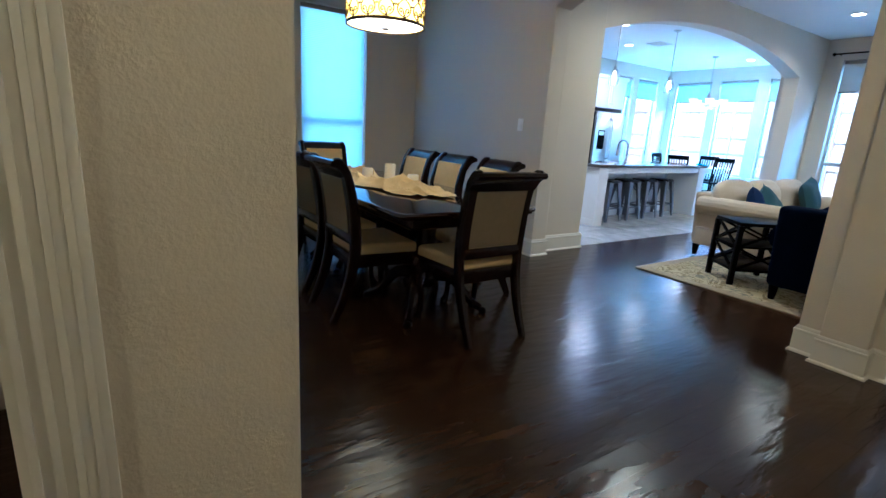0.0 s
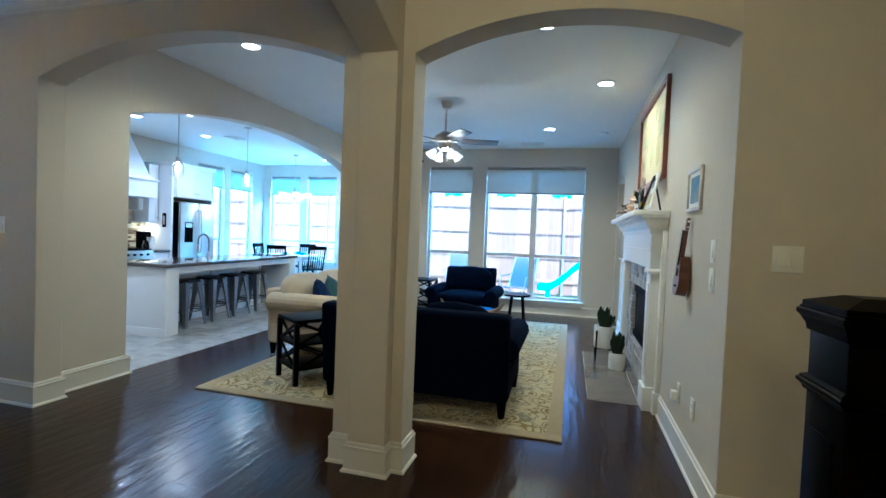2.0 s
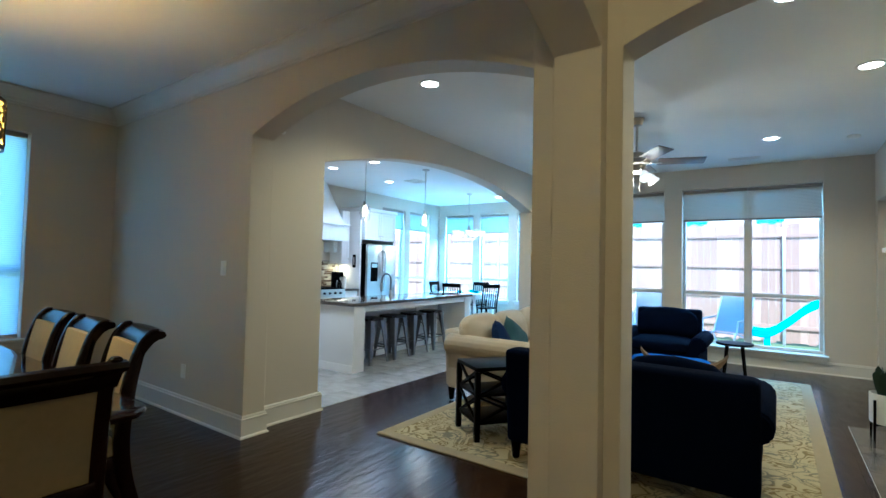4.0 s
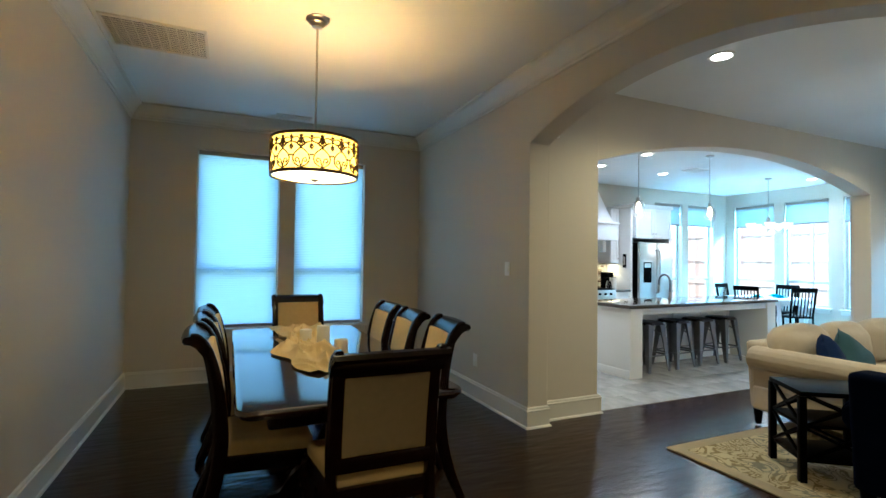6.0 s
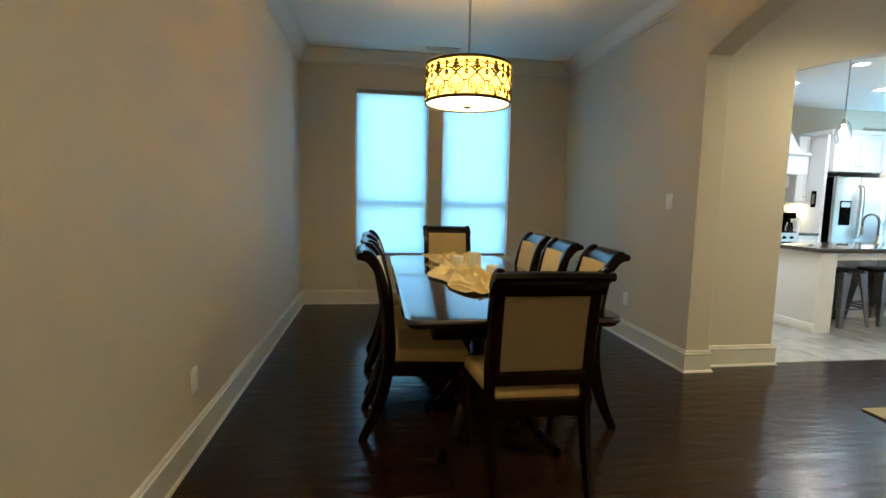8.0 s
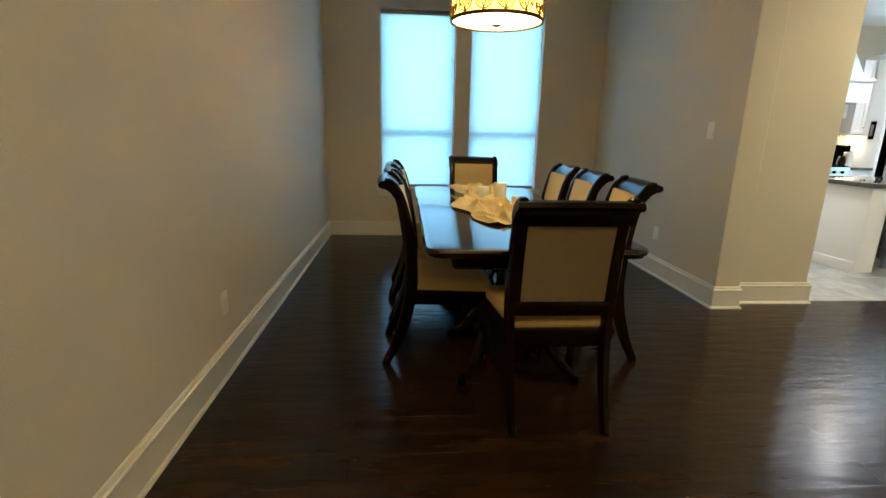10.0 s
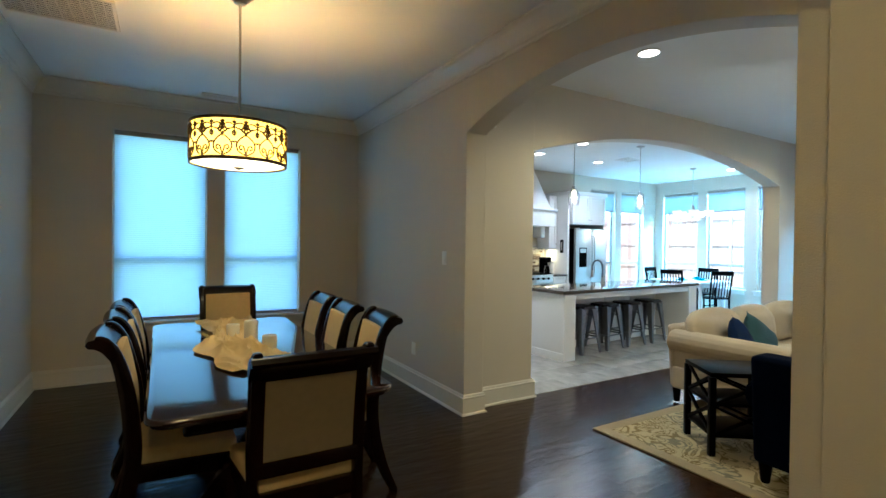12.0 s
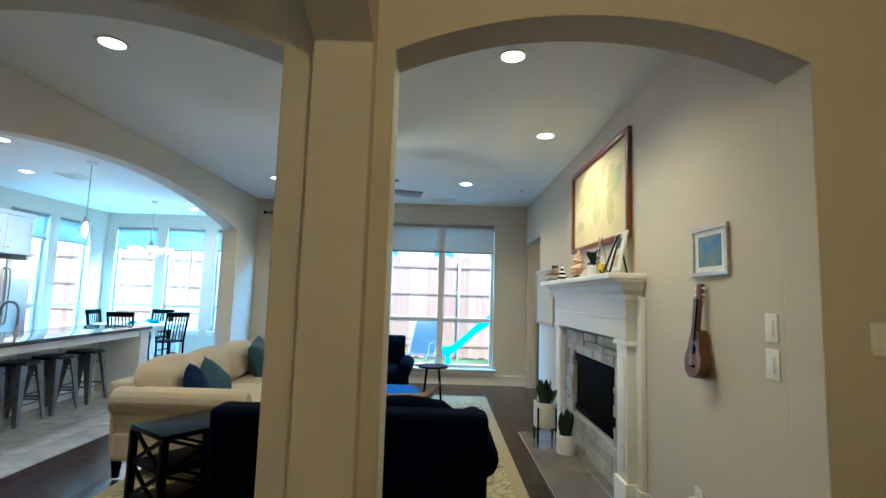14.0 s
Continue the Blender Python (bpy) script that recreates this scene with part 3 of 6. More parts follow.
def slab(x0, x1, y0, y1, r, levels):
    """A rounded rectangular slab; levels are (height, inset)."""
    bm = bmesh.new()
    rings = []
    for z, inset in levels:
        ring = []
        for cx, cy, a0 in ((x1 - r, y1 - r, 0), (x0 + r, y1 - r, 90), (x0 + r, y0 + r, 180), (x1 - r, y0 + r, 270)):
            for k in range(9):
                a = radians(a0 + 90 * k / 8)
                ring.append(bm.verts.new((cx + (r - inset) * math.cos(a), cy + (r - inset) * math.sin(a), z)))
        rings.append(ring)
    for p, q in zip(rings, rings[1:]):
        for i in range(len(p)):
            bm.faces.new((p[i], p[(i + 1) % len(p)], q[(i + 1) % len(p)], q[i]))
    bm.faces.new(rings[0])
    bm.faces.new(rings[-1])
    return bm


bm = slab(-1.11, 1.245, -2.17, -1.175, 0.09, ((0.715, 0.03), (0.718, 0.02), (0.728, 0.016), (0.733, 0.004), (0.742, 0.0), (0.750, 0.002), (0.756, 0.008), (0.757, 0.012)))
part("tabletop", bm, M_TABLE, tb)
part("apron", box(-0.93, 1.13, -2.04, -1.31, 0.64, 0.722, 0.02, 3), M_MAHOG, tb)
for px in (-0.50, 0.70):
    part("pedestal", lathe([(0.10, 0.64), (0.12, 0.62), (0.07, 0.58), (0.06, 0.50), (0.095, 0.42), (0.105, 0.36), (0.08, 0.30), (0.055, 0.27), (0.085, 0.24), (0.09, 0.18), (0.07, 0.15)], 20, (px, -1.675, 0)), M_MAHOG, tb)
    for sx, sy in ((1, 1), (1, -1), (-1, 1), (-1, -1)):
        foot = curve_pts([(px + sx * 0.04, -1.675 + sy * 0.04, 0.24), (px + sx * 0.14, -1.675 + sy * 0.14, 0.22), (px + sx * 0.22, -1.675 + sy * 0.22, 0.09), (px + sx * 0.29, -1.675 + sy * 0.28, 0.035)], 12)
        f = part("foot", tube(foot, [0.05, 0.048, 0.046, 0.043, 0.04, 0.037, 0.034, 0.031, 0.028, 0.026, 0.026, 0.026, 0.026], 8), M_MAHOG, tb)
        part("toe_cap", lathe([(0.012, -0.018), (0.026, -0.012), (0.028, 0.0), (0.022, 0.018), (0.008, 0.024)], 12, (px + sx * 0.30, -1.675 + sy * 0.29, 0.019)), M_BLACK, f, "dark toe cap")

# crumpled runner
bm = bmesh.new()
grid = []
NX, NY = 96, 48
for i in range(NX + 1):
    row = []
    for j in range(NY + 1):
        u, v = i / NX, j / NY
        wob = 0.045 * math.sin(u * 7.5 + 0.6) + 0.05 * noise.noise((u * 4, 2.1, 0))
        wide = 0.165 + 0.045 * math.sin(u * 8.5 + 1.2) + 0.05 * noise.noise((u * 7, 7, 0))
        x = -0.98 + 1.72 * u + 0.07 * noise.noise((v * 4, u * 3, 4)) + 0.10 * (v - 0.5)
        y = -1.70 + wob + (v - 0.5) * 2 * wide
        a, b = u * 10 + 1.3 * noise.noise((u * 6, v * 3, 1)), v * 4.2 + 1.3 * noise.noise((u * 5, v * 3, 8))
        ridge = (1 - abs(noise.noise((a * 0.6, b * 0.6, 0.3)))) ** 6
        crease = (1 - abs(noise.noise((a * 1.1 + 4, b * 1.1, 3.3)))) ** 7
        soft_ = 0.5 + 0.5 * noise.noise((u * 6, v * 3, 5))
        rim = min(1, 9 * min(u, 1 - u)) * min(1, 6 * min(v, 1 - v))
        z = 0.7615 + (0.008 + 0.075 * ridge * soft_ + 0.026 * crease + 0.040 * soft_ ** 2) * (0.25 + 0.75 * rim)
        row.append(bm.verts.new((x, y, z)))
    grid.append(row)
for a, b in zip(grid, grid[1:]):
    for j in range(NY):
        bm.faces.new((a[j], a[j + 1], b[j + 1], b[j]))
run = tagged(finish(bm, "table_runner", M_LINEN, smooth=True), "crumpled cream linen runner bunched on the dining table", "table linen")
M_WAX = material("candle_wax", (0.85, 0.80, 0.68), 0.5, scale=9)
for x, y, h in ((0.03, -1.625, 0.14), (-0.22, -1.70, 0.085), (0.28, -1.56, 0.085)):
    c = tagged(finish(lathe([(0.001, 0.0), (0.040, 0.0), (0.042, 0.004), (0.042, h - 0.006), (0.038, h), (0.030, h - 0.004), (0.001, h - 0.006)], 20), "pillar_candle", M_WAX, smooth=True), "short white pillar candle standing on the runner", "candle", "candles on the runner")
    c.matrix_world = pose(x, y, 0.775)

# drum chandelier
CX, CY = 0.045, -1.705
dr = thing("drum_chandelier", "drum pendant lamp with scrollwork over a glowing yellow shade", "pendant lamp", pose(CX, CY, 0))
part("canopy", lathe([(0.001, H), (0.075, H), (0.078, H - 0.008), (0.062, H - 0.018), (0.058, H - 0.03), (0.040, H - 0.04), (0.034, H - 0.055), (0.012, H - 0.062), (0.001, H - 0.062)], 28), M_NICKEL, dr)
part("rod", tube([(0, 0, H - 0.06), (0, 0, 2.10)], 0.0075, 10), M_NICKEL, dr)
bm = bmesh.new()
R0 = 0.272
for i in range(64):
    a, b = (2 * math.pi * k / 64 for k in (i, i + 1))
    bm.faces.new([bm.verts.new((R0 * math.cos(t), R0 * math.sin(t), z)) for t, z in ((a, 1.885), (b, 1.885), (b, 2.12), (a, 2.12))])
bmesh.ops.remove_doubles(bm, verts=bm.verts, dist=1e-4)
part("shade", bm, M_SHADEFAB, dr, "pale yellow fabric drum shade")
for z0, z1 in ((1.878, 1.897), (2.108, 2.124)):
    bm = bmesh.new()
    add_lathe(bm, [(R0 - 0.004, z0), (R0 + 0.008, z0), (R0 + 0.008, z1), (R0 - 0.004, z1)], 64)
    caps = [f for f in bm.faces if len(f.verts) > 4]
    bmesh.ops.delete(bm, geom=caps, context="FACES_ONLY")
    part("ring", bm, M_BRONZE, dr)
part("diffuser", lathe([(0.001, 1.872), (0.12, 1.874), (0.22, 1.880), (0.265, 1.889), (0.265, 1.893), (0.001, 1.893)], 48), M_DRUMGLOW, dr, "white glowing glass diffuser")
part("finial", lathe([(0.001, 1.852), (0.012, 1.855), (0.034, 1.866), (0.034, 1.871), (0.001, 1.873)], 16), M_NICKEL, dr)
part("top_spider", tube([(-R0, 0, 2.112), (0, 0, 2.116), (R0, 0, 2.112)], 0.005, 6), M_NICKEL, dr)


MOT = 14
for k in range(MOT):
    bm = bmesh.new()
    c = 2 * math.pi * k / MOT
    w = 2 * math.pi / MOT
    for s in (-1, 1):
        lyre = [(-0.30, 2.052), (-0.10, 2.030), (0.10, 2.008), (0.30, 1.985), (0.40, 1.957), (0.34, 1.926), (0.16, 1.908), (0.0, 1.900)]
        curl = [(0.0, 1.902), (0.05, 1.925), (0.10, 1.948), (0.22, 1.955), (0.28, 1.942), (0.22, 1.930), (0.16, 1.938)]
        outer = [(0.36, 1.965), (0.45, 1.978), (0.50, 1.968)]
        loop = [(0.0, 2.062), (0.14, 2.078), (0.32, 2.080), (0.50, 2.064), (0.32, 2.048), (0.14, 2.048), (0.0, 2.062)]
        drop = [(0.0, 2.085), (0.10, 2.064), (0.17, 2.045), (0.13, 2.030), (0.06, 2.038), (0.03, 2.055)]
        bud = [(0.50, 2.040), (0.43, 2.030), (0.44, 2.016), (0.50, 2.010)]
        for line, r in ((lyre, 0.0046), (curl, 0.0044), (outer, 0.0040), (loop, 0.0040), (drop, 0.0046), (bud, 0.0040)):
            pts = curve_pts([(c + s * u * w, z, 0) for u, z in line], 16)
            add_tube(bm, [((R0 + 0.006) * math.cos(p.x), (R0 + 0.006) * math.sin(p.x), p.y) for p in pts], r, 5)
    for off, z0, z1, r in ((0, 2.040, 2.104, 0.0048), (0, 2.004, 2.036, 0.0045), (0.5, 2.040, 2.102, 0.0042), (0.5, 2.004, 2.040, 0.0046)):
        a = c + off * w
        add_tube(bm, [((R0 + 0.006) * math.cos(a), (R0 + 0.006) * math.sin(a), z0 + (z1 - z0) * f) for f in (0, 0.3, 0.5, 0.75, 1)], [r * 0.4, r * 1.2, r * 0.5, r * 1.3, r * 0.3], 6)
    for off, z in ((0.06, 2.090), (-0.06, 2.090), (0.45, 2.086), (0.55, 2.086)):
        a = c + off * w
        add_lathe(bm, [(0.001, -0.007), (0.006, -0.004), (0.006, 0.004), (0.001, 0.007)], 6, ((R0 + 0.006) * math.cos(a), (R0 + 0.006) * math.sin(a), z))
    part("scroll", bm, M_BRONZE, dr, "dark bronze scroll ornament")
lamp("chandelier_bulb", "POINT", pose(CX, CY, 1.945), 33, WARM, 0.06)


# ceiling grilles, plates, switches
def grille(name, x0, x1, y0, y1, z, label, rows=10, split=1):
    g = thing(name, label, "air vent")
    M = M_TRIM
    for a, b, c, d in ((x0, x1, y0, y0 + 0.02), (x0, x1, y1 - 0.02, y1), (x0, x0 + 0.02, y0 + 0.02, y1 - 0.02), (x1 - 0.02, x1, y0 + 0.02, y1 - 0.02)):
        part("frame", box(a, b, c, d, z - 0.012, z, 0.002), M, g)
    part("backing", box(x0 + 0.02, x1 - 0.02, y0 + 0.02, y1 - 0.02, z - 0.0015, z), M_SOOT, g)
    for i in range(rows):
        x = x0 + 0.03 + (x1 - x0 - 0.06) * i / (rows - 1)
        part("slat", box(x - 0.007, x + 0.006, y0 + 0.02, y1 - 0.02, z - 0.010, z - 0.004), M, g)
    for i in range(1, 10):
        y = y0 + (y1 - y0) * i / 10
        part("divider", box(x0 + 0.02, x1 - 0.02, y - 0.003, y + 0.003, z - 0.011, z - 0.0035), M, g)
    return g


grille("return_air_grille", -0.96, -0.46, -3.02, -2.38, H, "white slatted return air grille in the ceiling", 14)
v = grille("ceiling_vent", -2.32, -2.20, -1.77, -1.39, H, "small white ceiling supply vent", 3)


def plate(name, m, w, h, label, kind):
    """A wall plate facing +y locally; kind switch, double or outlet."""
    p = thing(name, label, "outlet" if kind == "outlet" else "light switch", m)
    part("plate", box(-w / 2, w / 2, 0, 0.007, -h / 2, h / 2, 0.003), M_PLATE, p)
    if kind == "outlet":
        for z in (-0.02, 0.02):
            part("socket", box(-0.016, 0.016, 0.006, 0.010, z - 0.014, z + 0.014, 0.004), M_PLATE, p)
    else:
        for x in ((-0.023, 0.023) if kind == "double" else (0,)):
            bm = box(x - 0.016, x + 0.016, 0.004, 0.013, -0.033, 0.033, 0.002)
            for q in bm.verts:
                if q.co.z > 0:
                    q.co.y -= 0.004
            part("rocker", bm, M_PLATE, p)
    return p


plate("light_switch", pose(-0.375, 0.035, 1.29, 0, 0, 180), 0.075, 0.12, "white rocker light switch on the dining wall", "switch")
plate("wall_outlet", pose(0.80, -3.16, 0.37), 0.075, 0.12, "beige outlet low on the dining wall", "outlet")
plate("wall_outlet", pose(-0.95, 0.035, 0.38, 0, 0, 180), 0.075, 0.12, "beige outlet low on the wall by the chairs", "outlet")
plate("light_switch", pose(4.562, 0.035, 1.297, 0, 0, 180), 0.125, 0.12, "white double rocker switch on the hall wall", "double")
plate("light_switch", pose(4.33, 0.19 + 0.11, 1.315, 0, 0, 90), 0.075, 0.12, "white rocker switch beside the fireplace wall", "switch")
plate("thermostat_plate", pose(4.33, 0.30, 1.165, 0, 0, 90), 0.08, 0.125, "white fan control plate on the wall", "switch")
plate("wall_outlet", pose(4.33, 0.54, 0.40, 0, 0, 90), 0.075, 0.12, "white outlet low beside the arch", "outlet")
o = plate("wall_outlet", pose(4.33, 0.90, 0.385, 0, 0, 90), 0.075, 0.12, "white outlet holding a plug-in night light", "outlet")
part("night_light", box(-0.03, 0.03, 0.010, 0.05, -0.05, 0.01, 0.012), M_PLATE, o, "white plug-in night light")


# ---- living room ----
def soften(bm, amount, scale, seed=0.0):
    for v in bm.verts:
        v.co += amount * Vector((noise.noise((v.co.x * scale + seed, v.co.y * scale, v.co.z * scale)), noise.noise((v.co.x * scale, v.co.y * scale + seed + 9, v.co.z * scale)), noise.noise((v.co.x * scale, v.co.y * scale, v.co.z * scale + seed + 17))))


def cushion(x0, x1, y0, y1, z0, z1, puff=0.03, seed=0.0, round_by=0.05):
    bm = box(x0, x1, y0, y1, z0, z1)
    bmesh.ops.subdivide_edges(bm, edges=bm.edges[:], cuts=7, use_grid_fill=True)
    c = Vector(((x0 + x1) / 2, (y0 + y1) / 2, (z0 + z1) / 2))
    h = Vector((abs(x1 - x0) / 2, abs(y1 - y0) / 2, abs(z1 - z0) / 2))
    r = min(round_by, 0.95 * min(h))
    for v in bm.verts:
        d = v.co - c
        inner = Vector([max(-(h[i] - r), min(h[i] - r, d[i])) for i in range(3)])
        o = d - inner
        if o.length > 1e-6:
            o = o.normalized() * r
        q = Vector([d[i] / h[i] for i in range(3)])
        bulge = Vector([(1 if d[i] > 0 else -1) * puff * (1 - q[(i + 1) % 3] ** 2) * (1 - q[(i + 2) % 3] ** 2) * abs(q[i]) ** 3 for i in range(3)])
        v.co = c + inner + o + bulge
    soften(bm, 0.008, 7, seed)
    return bm


def sofa(name, label, category, width, depth, height, fabric, m, seats=2, arm=0.20, back=0.26, loose=True, arm_z=0.62, rise=0.05, inset=0.07, spill=0.0):
    """Facing +y, centred on x, back at y = 0."""
    s = thing(name, label, category, m)
    w = width / 2
    part("base", box(-w + 0.05, w - 0.05, 0.04, depth - 0.04, 0.12, 0.32, 0.03, 3), fabric, s)
    for sx in (-1, 1):
        # rolled arm: a scroll section drawn out along the depth
        bm = bmesh.new()
        sec = [(0.0, 0.12), (arm - 0.07, 0.12), (arm - 0.075, arm_z - 0.20)]
        sec += [(arm - 0.075 + 0.098 * math.sin(g), arm_z - 0.098 - 0.098 * math.cos(g)) for g in (0.5 + 0.42 * k for k in range(9))]
        sec += [(0.0, arm_z - 0.12)]
        rows = []
        for k, (y, g) in enumerate(((0.03, 0.96), (0.06, 1.0), (depth * 0.5, 1.0), (depth - 0.05, 1.0), (depth - 0.01, 0.95))):
            rows.append([bm.verts.new((sx * (w - arm * 0.98 + 0.0 + (o - arm / 2) * g + arm / 2), y, 0.12 + (z - 0.12) * g)) for o, z in sec])
        for p, q in zip(rows, rows[1:]):
            for i in range(len(sec)):
                j = (i + 1) % len(sec)
                bm.faces.new((p[i], p[j], q[j], q[i]))
        bm.faces.new(rows[0])
        bm.faces.new(rows[-1])
        bmesh.ops.bevel(bm, geom=bm.edges[:], offset=0.012, segments=2, affect="EDGES")
        part("arm", bm, fabric, s)
    bm = box(-w + inset, w - inset, 0.0, back * 0.7, 0.12, height - 0.05, 0.05, 4)
    for v in bm.verts:
        v.co.y -= 0.07 * max(0, v.co.z - 0.45) / 0.4
    part("backrest", bm, fabric, s)
    sw = (width - 2 * arm) / seats
    for k in range(seats):
        a = -w + arm + sw * k
        part("seat_cushion", cushion(a + 0.004, a + sw - 0.004, back * 0.75, depth, 0.31, 0.46, 0.025, k * 3.1), fabric, s)
        if loose:
            bm = cushion(a + 0.006 - (spill if k == 0 else 0), a + sw - 0.006 + (spill if k == seats - 1 else 0), back * 0.55, back * 0.55 + 0.19, 0.45, height + rise, 0.045, k * 5.7 + 1, 0.08)
            for v in bm.verts:
                v.co.y -= 0.16 * (v.co.z - 0.45)
            part("back_cushion", bm, fabric, s)
    for x in (-w + 0.09, w - 0.09):
        for y in (0.07, depth - 0.07):
            part("leg", lathe([(0.022, 0.0), (0.026, 0.01), (0.036, 0.10), (0.038, 0.125)], 10, (x, y, 0)), M_BLACK, s)
    return s


sofa("cream_sofa", "beige linen sofa with rolled arms and loose back cushions", "sofa", 2.18, 1.02, 0.74, M_SOFA, pose(0.53, 2.93, 0.012, 0, 0, -90), 3, arm_z=0.66, rise=0.06, spill=0.11)
sofa("blue_sofa", "dark navy velvet sofa seen from behind on the rug", "sofa", 1.57, 0.92, 0.82, M_BLUE, pose(2.475, 0.93, 0.012), 2, back=0.28, arm_z=0.62, rise=-0.05, inset=0.04)
sofa("blue_armchair", "dark navy velvet armchair with rolled arms near the window", "armchair", 1.06, 0.90, 0.87, M_BLUE, pose(2.03, 5.35, 0.0, 0, 0, 180), 1, arm=0.18, back=0.28, arm_z=0.55, rise=-0.07, inset=0.12)
ot = thing("blue_ottoman", "blue velvet ottoman in front of the armchair, brightened for window light", "ottoman", pose(2.36, 3.42, 0.012, 0, 0, 8))
part("cushion", cushion(-0.38, 0.38, -0.28, 0.28, 0.28, 0.405, 0.025), M_OTTOMAN, ot)
part("base", box(-0.37, 0.37, -0.27, 0.27, 0.10, 0.29, 0.02), M_OTTOMAN, ot)
for x in (-0.30, 0.30):
    for y in (-0.2, 0.2):
        part("leg", lathe([(0.02, 0), (0.032, 0.11)], 10, (x, y, 0)), M_BLACK, ot)


def pillow(m, mat, label, size=0.44):
    bm = bmesh.new()
    n = 12
    for s in (-1, 1):
        g = []
        for i in range(n + 1):
            row = []
            for j in range(n + 1):
                u, v = 2 * i / n - 1, 2 * j / n - 1
                t = max(0.0, (1 - u ** 4) * (1 - v ** 4)) ** 0.6
                pin = 1 - 0.09 * (1 - abs(u * v))
                row.append(bm.verts.new((size / 2 * u * pin, s * 0.085 * t + 0.01 * noise.noise((u * 2, v * 2, s)), size / 2 * v * pin)))
            g.append(row)
        for a, b in zip(g, g[1:]):
            for j in range(n):
                bm.faces.new((a[j], a[j + 1], b[j + 1], b[j]))
    bmesh.ops.remove_doubles(bm, verts=bm.verts, dist=0.004)
    ob = tagged(finish(bm, "throw_pillow", mat, smooth=True), label, "pillow", "pillows on the beige sofa")
    ob.matrix_world = m
    return ob


pillow(pose(1.00, 2.26, 0.55, 30, 52, -40), M_NAVY, "navy throw pillow leaning on the beige sofa arm", 0.42)
pillow(pose(1.02, 2.52, 0.55, 32, 50, -60), M_TEAL, "teal throw pillow leaning on the beige sofa", 0.44)
pillow(pose(0.98, 3.60, 0.66, 16, 12, -80), M_TEAL, "teal throw pillow at the far end of the sofa", 0.44)


def x_table(m, label, w=0.46, d=0.46, h=0.56):
    t = thing("side_table", label, "side table", m, "X-sided tables")
    part("tabletop", box(-w / 2 - 0.015, w / 2 + 0.015, -d / 2 - 0.015, d / 2 + 0.015, h - 0.03, h, 0.005), M_BLACK, t)
    for x in (-1, 1):
        for y in (-1, 1):
            part("leg", box(x * w / 2 - 0.02, x * w / 2 + 0.02, y * d / 2 - 0.02, y * d / 2 + 0.02, 0, h - 0.03, 0.003), M_BLACK, t)
    part("shelf", box(-w / 2, w / 2, -d / 2, d / 2, 0.12, 0.145, 0.003), M_BLACK, t)
    part("shelf", box(-w / 2, w / 2, -d / 2, d / 2, 0.33, 0.352, 0.003), M_BLACK, t)
    for lo, hi in ((0.145, 0.33), (0.352, h - 0.03)):
        for s in (-1, 1):
            for a, b in ((lo, hi), (hi, lo)):
                part("brace", tube([(s * w / 2, -d / 2 + 0.02, a), (s * w / 2, d / 2 - 0.02, b)], 0.013, 4), M_BLACK, t)
                part("brace", tube([(-w / 2 + 0.02, s * d / 2, a), (w / 2 - 0.02, s * d / 2, b)], 0.013, 4), M_BLACK, t)
    return t


x_table(pose(1.39, 1.37, 0.012, 0, 0, -35), "black wooden side table with X-shaped sides", 0.375, 0.46)
x_table(pose(1.10, 5.45, 0.0), "black wooden side table beside the armchair")
rs = thing("round_stool", "small round dark side table on splayed legs", "side table", pose(2.86, 4.72, 0))
part("tabletop", lathe([(0.001, 0.465), (0.19, 0.465), (0.20, 0.472), (0.20, 0.486), (0.195, 0.492), (0.001, 0.492)], 32), M_BLACK, rs)
for k in range(4):
    a = math.pi / 4 + k * math.pi / 2
    part("leg", tube([(0.11 * math.cos(a), 0.11 * math.sin(a), 0.468), (0.17 * math.cos(a), 0.17 * math.sin(a), 0)], [0.017, 0.012], 8), M_BLACK, rs)

# coffee table with a boat-shaped bowl, behind the navy sofa
ct = thing("coffee_table", "low dark wooden coffee table on the rug", "coffee table", pose(2.45, 2.55, 0.012))
part("tabletop", box(-0.50, 0.50, -0.30, 0.30, 0.40, 0.435, 0.006), M_BLACK, ct)
part("shelf", box(-0.46, 0.46, -0.26, 0.26, 0.12, 0.14, 0.004), M_BLACK, ct)
for x in (-0.46, 0.46):
    for y in (-0.26, 0.26):
        part("leg", box(x - 0.025, x + 0.025, y - 0.025, y + 0.025, 0, 0.40, 0.004), M_BLACK, ct)
M_OLIVE = material("carved_wood", (0.22, 0.15, 0.085), 0.45, second=(0.14, 0.09, 0.05), scale=5, stretch=(2, 12, 2))
bm = bmesh.new()
rows = []
for i in range(25):
    u = 2 * i / 24 - 1
    hw = 0.11 * (1 - u * u) ** 0.7 + 0.004
    top = 0.09 + 0.13 * u ** 4
    bot = 0.015 + 0.17 * u ** 4
    rows.append([bm.verts.new((0.34 * u, hw * c, bot + (top - bot) * (1 - s))) for c, s in ((-1, 0), (-0.85, 0.5), (-0.5, 0.9), (0, 1), (0.5, 0.9), (0.85, 0.5), (1, 0), (0.9, 0.02), (0.76, 0.45), (0.42, 0.78), (0, 0.86), (-0.42, 0.78), (-0.76, 0.45), (-0.9, 0.02))])
for p, q in zip(rows, rows[1:]):
    for i in range(14):
        bm.faces.new((p[i], p[(i + 1) % 14], q[(i + 1) % 14], q[i]))
bowl = tagged(finish(bm, "wooden_bowl", M_OLIVE, smooth=True), "long boat-shaped carved wooden bowl on the coffee table", "bowl")
bowl.matrix_world = pose(2.62, 2.50, 0.4475, 0, 0, 8)

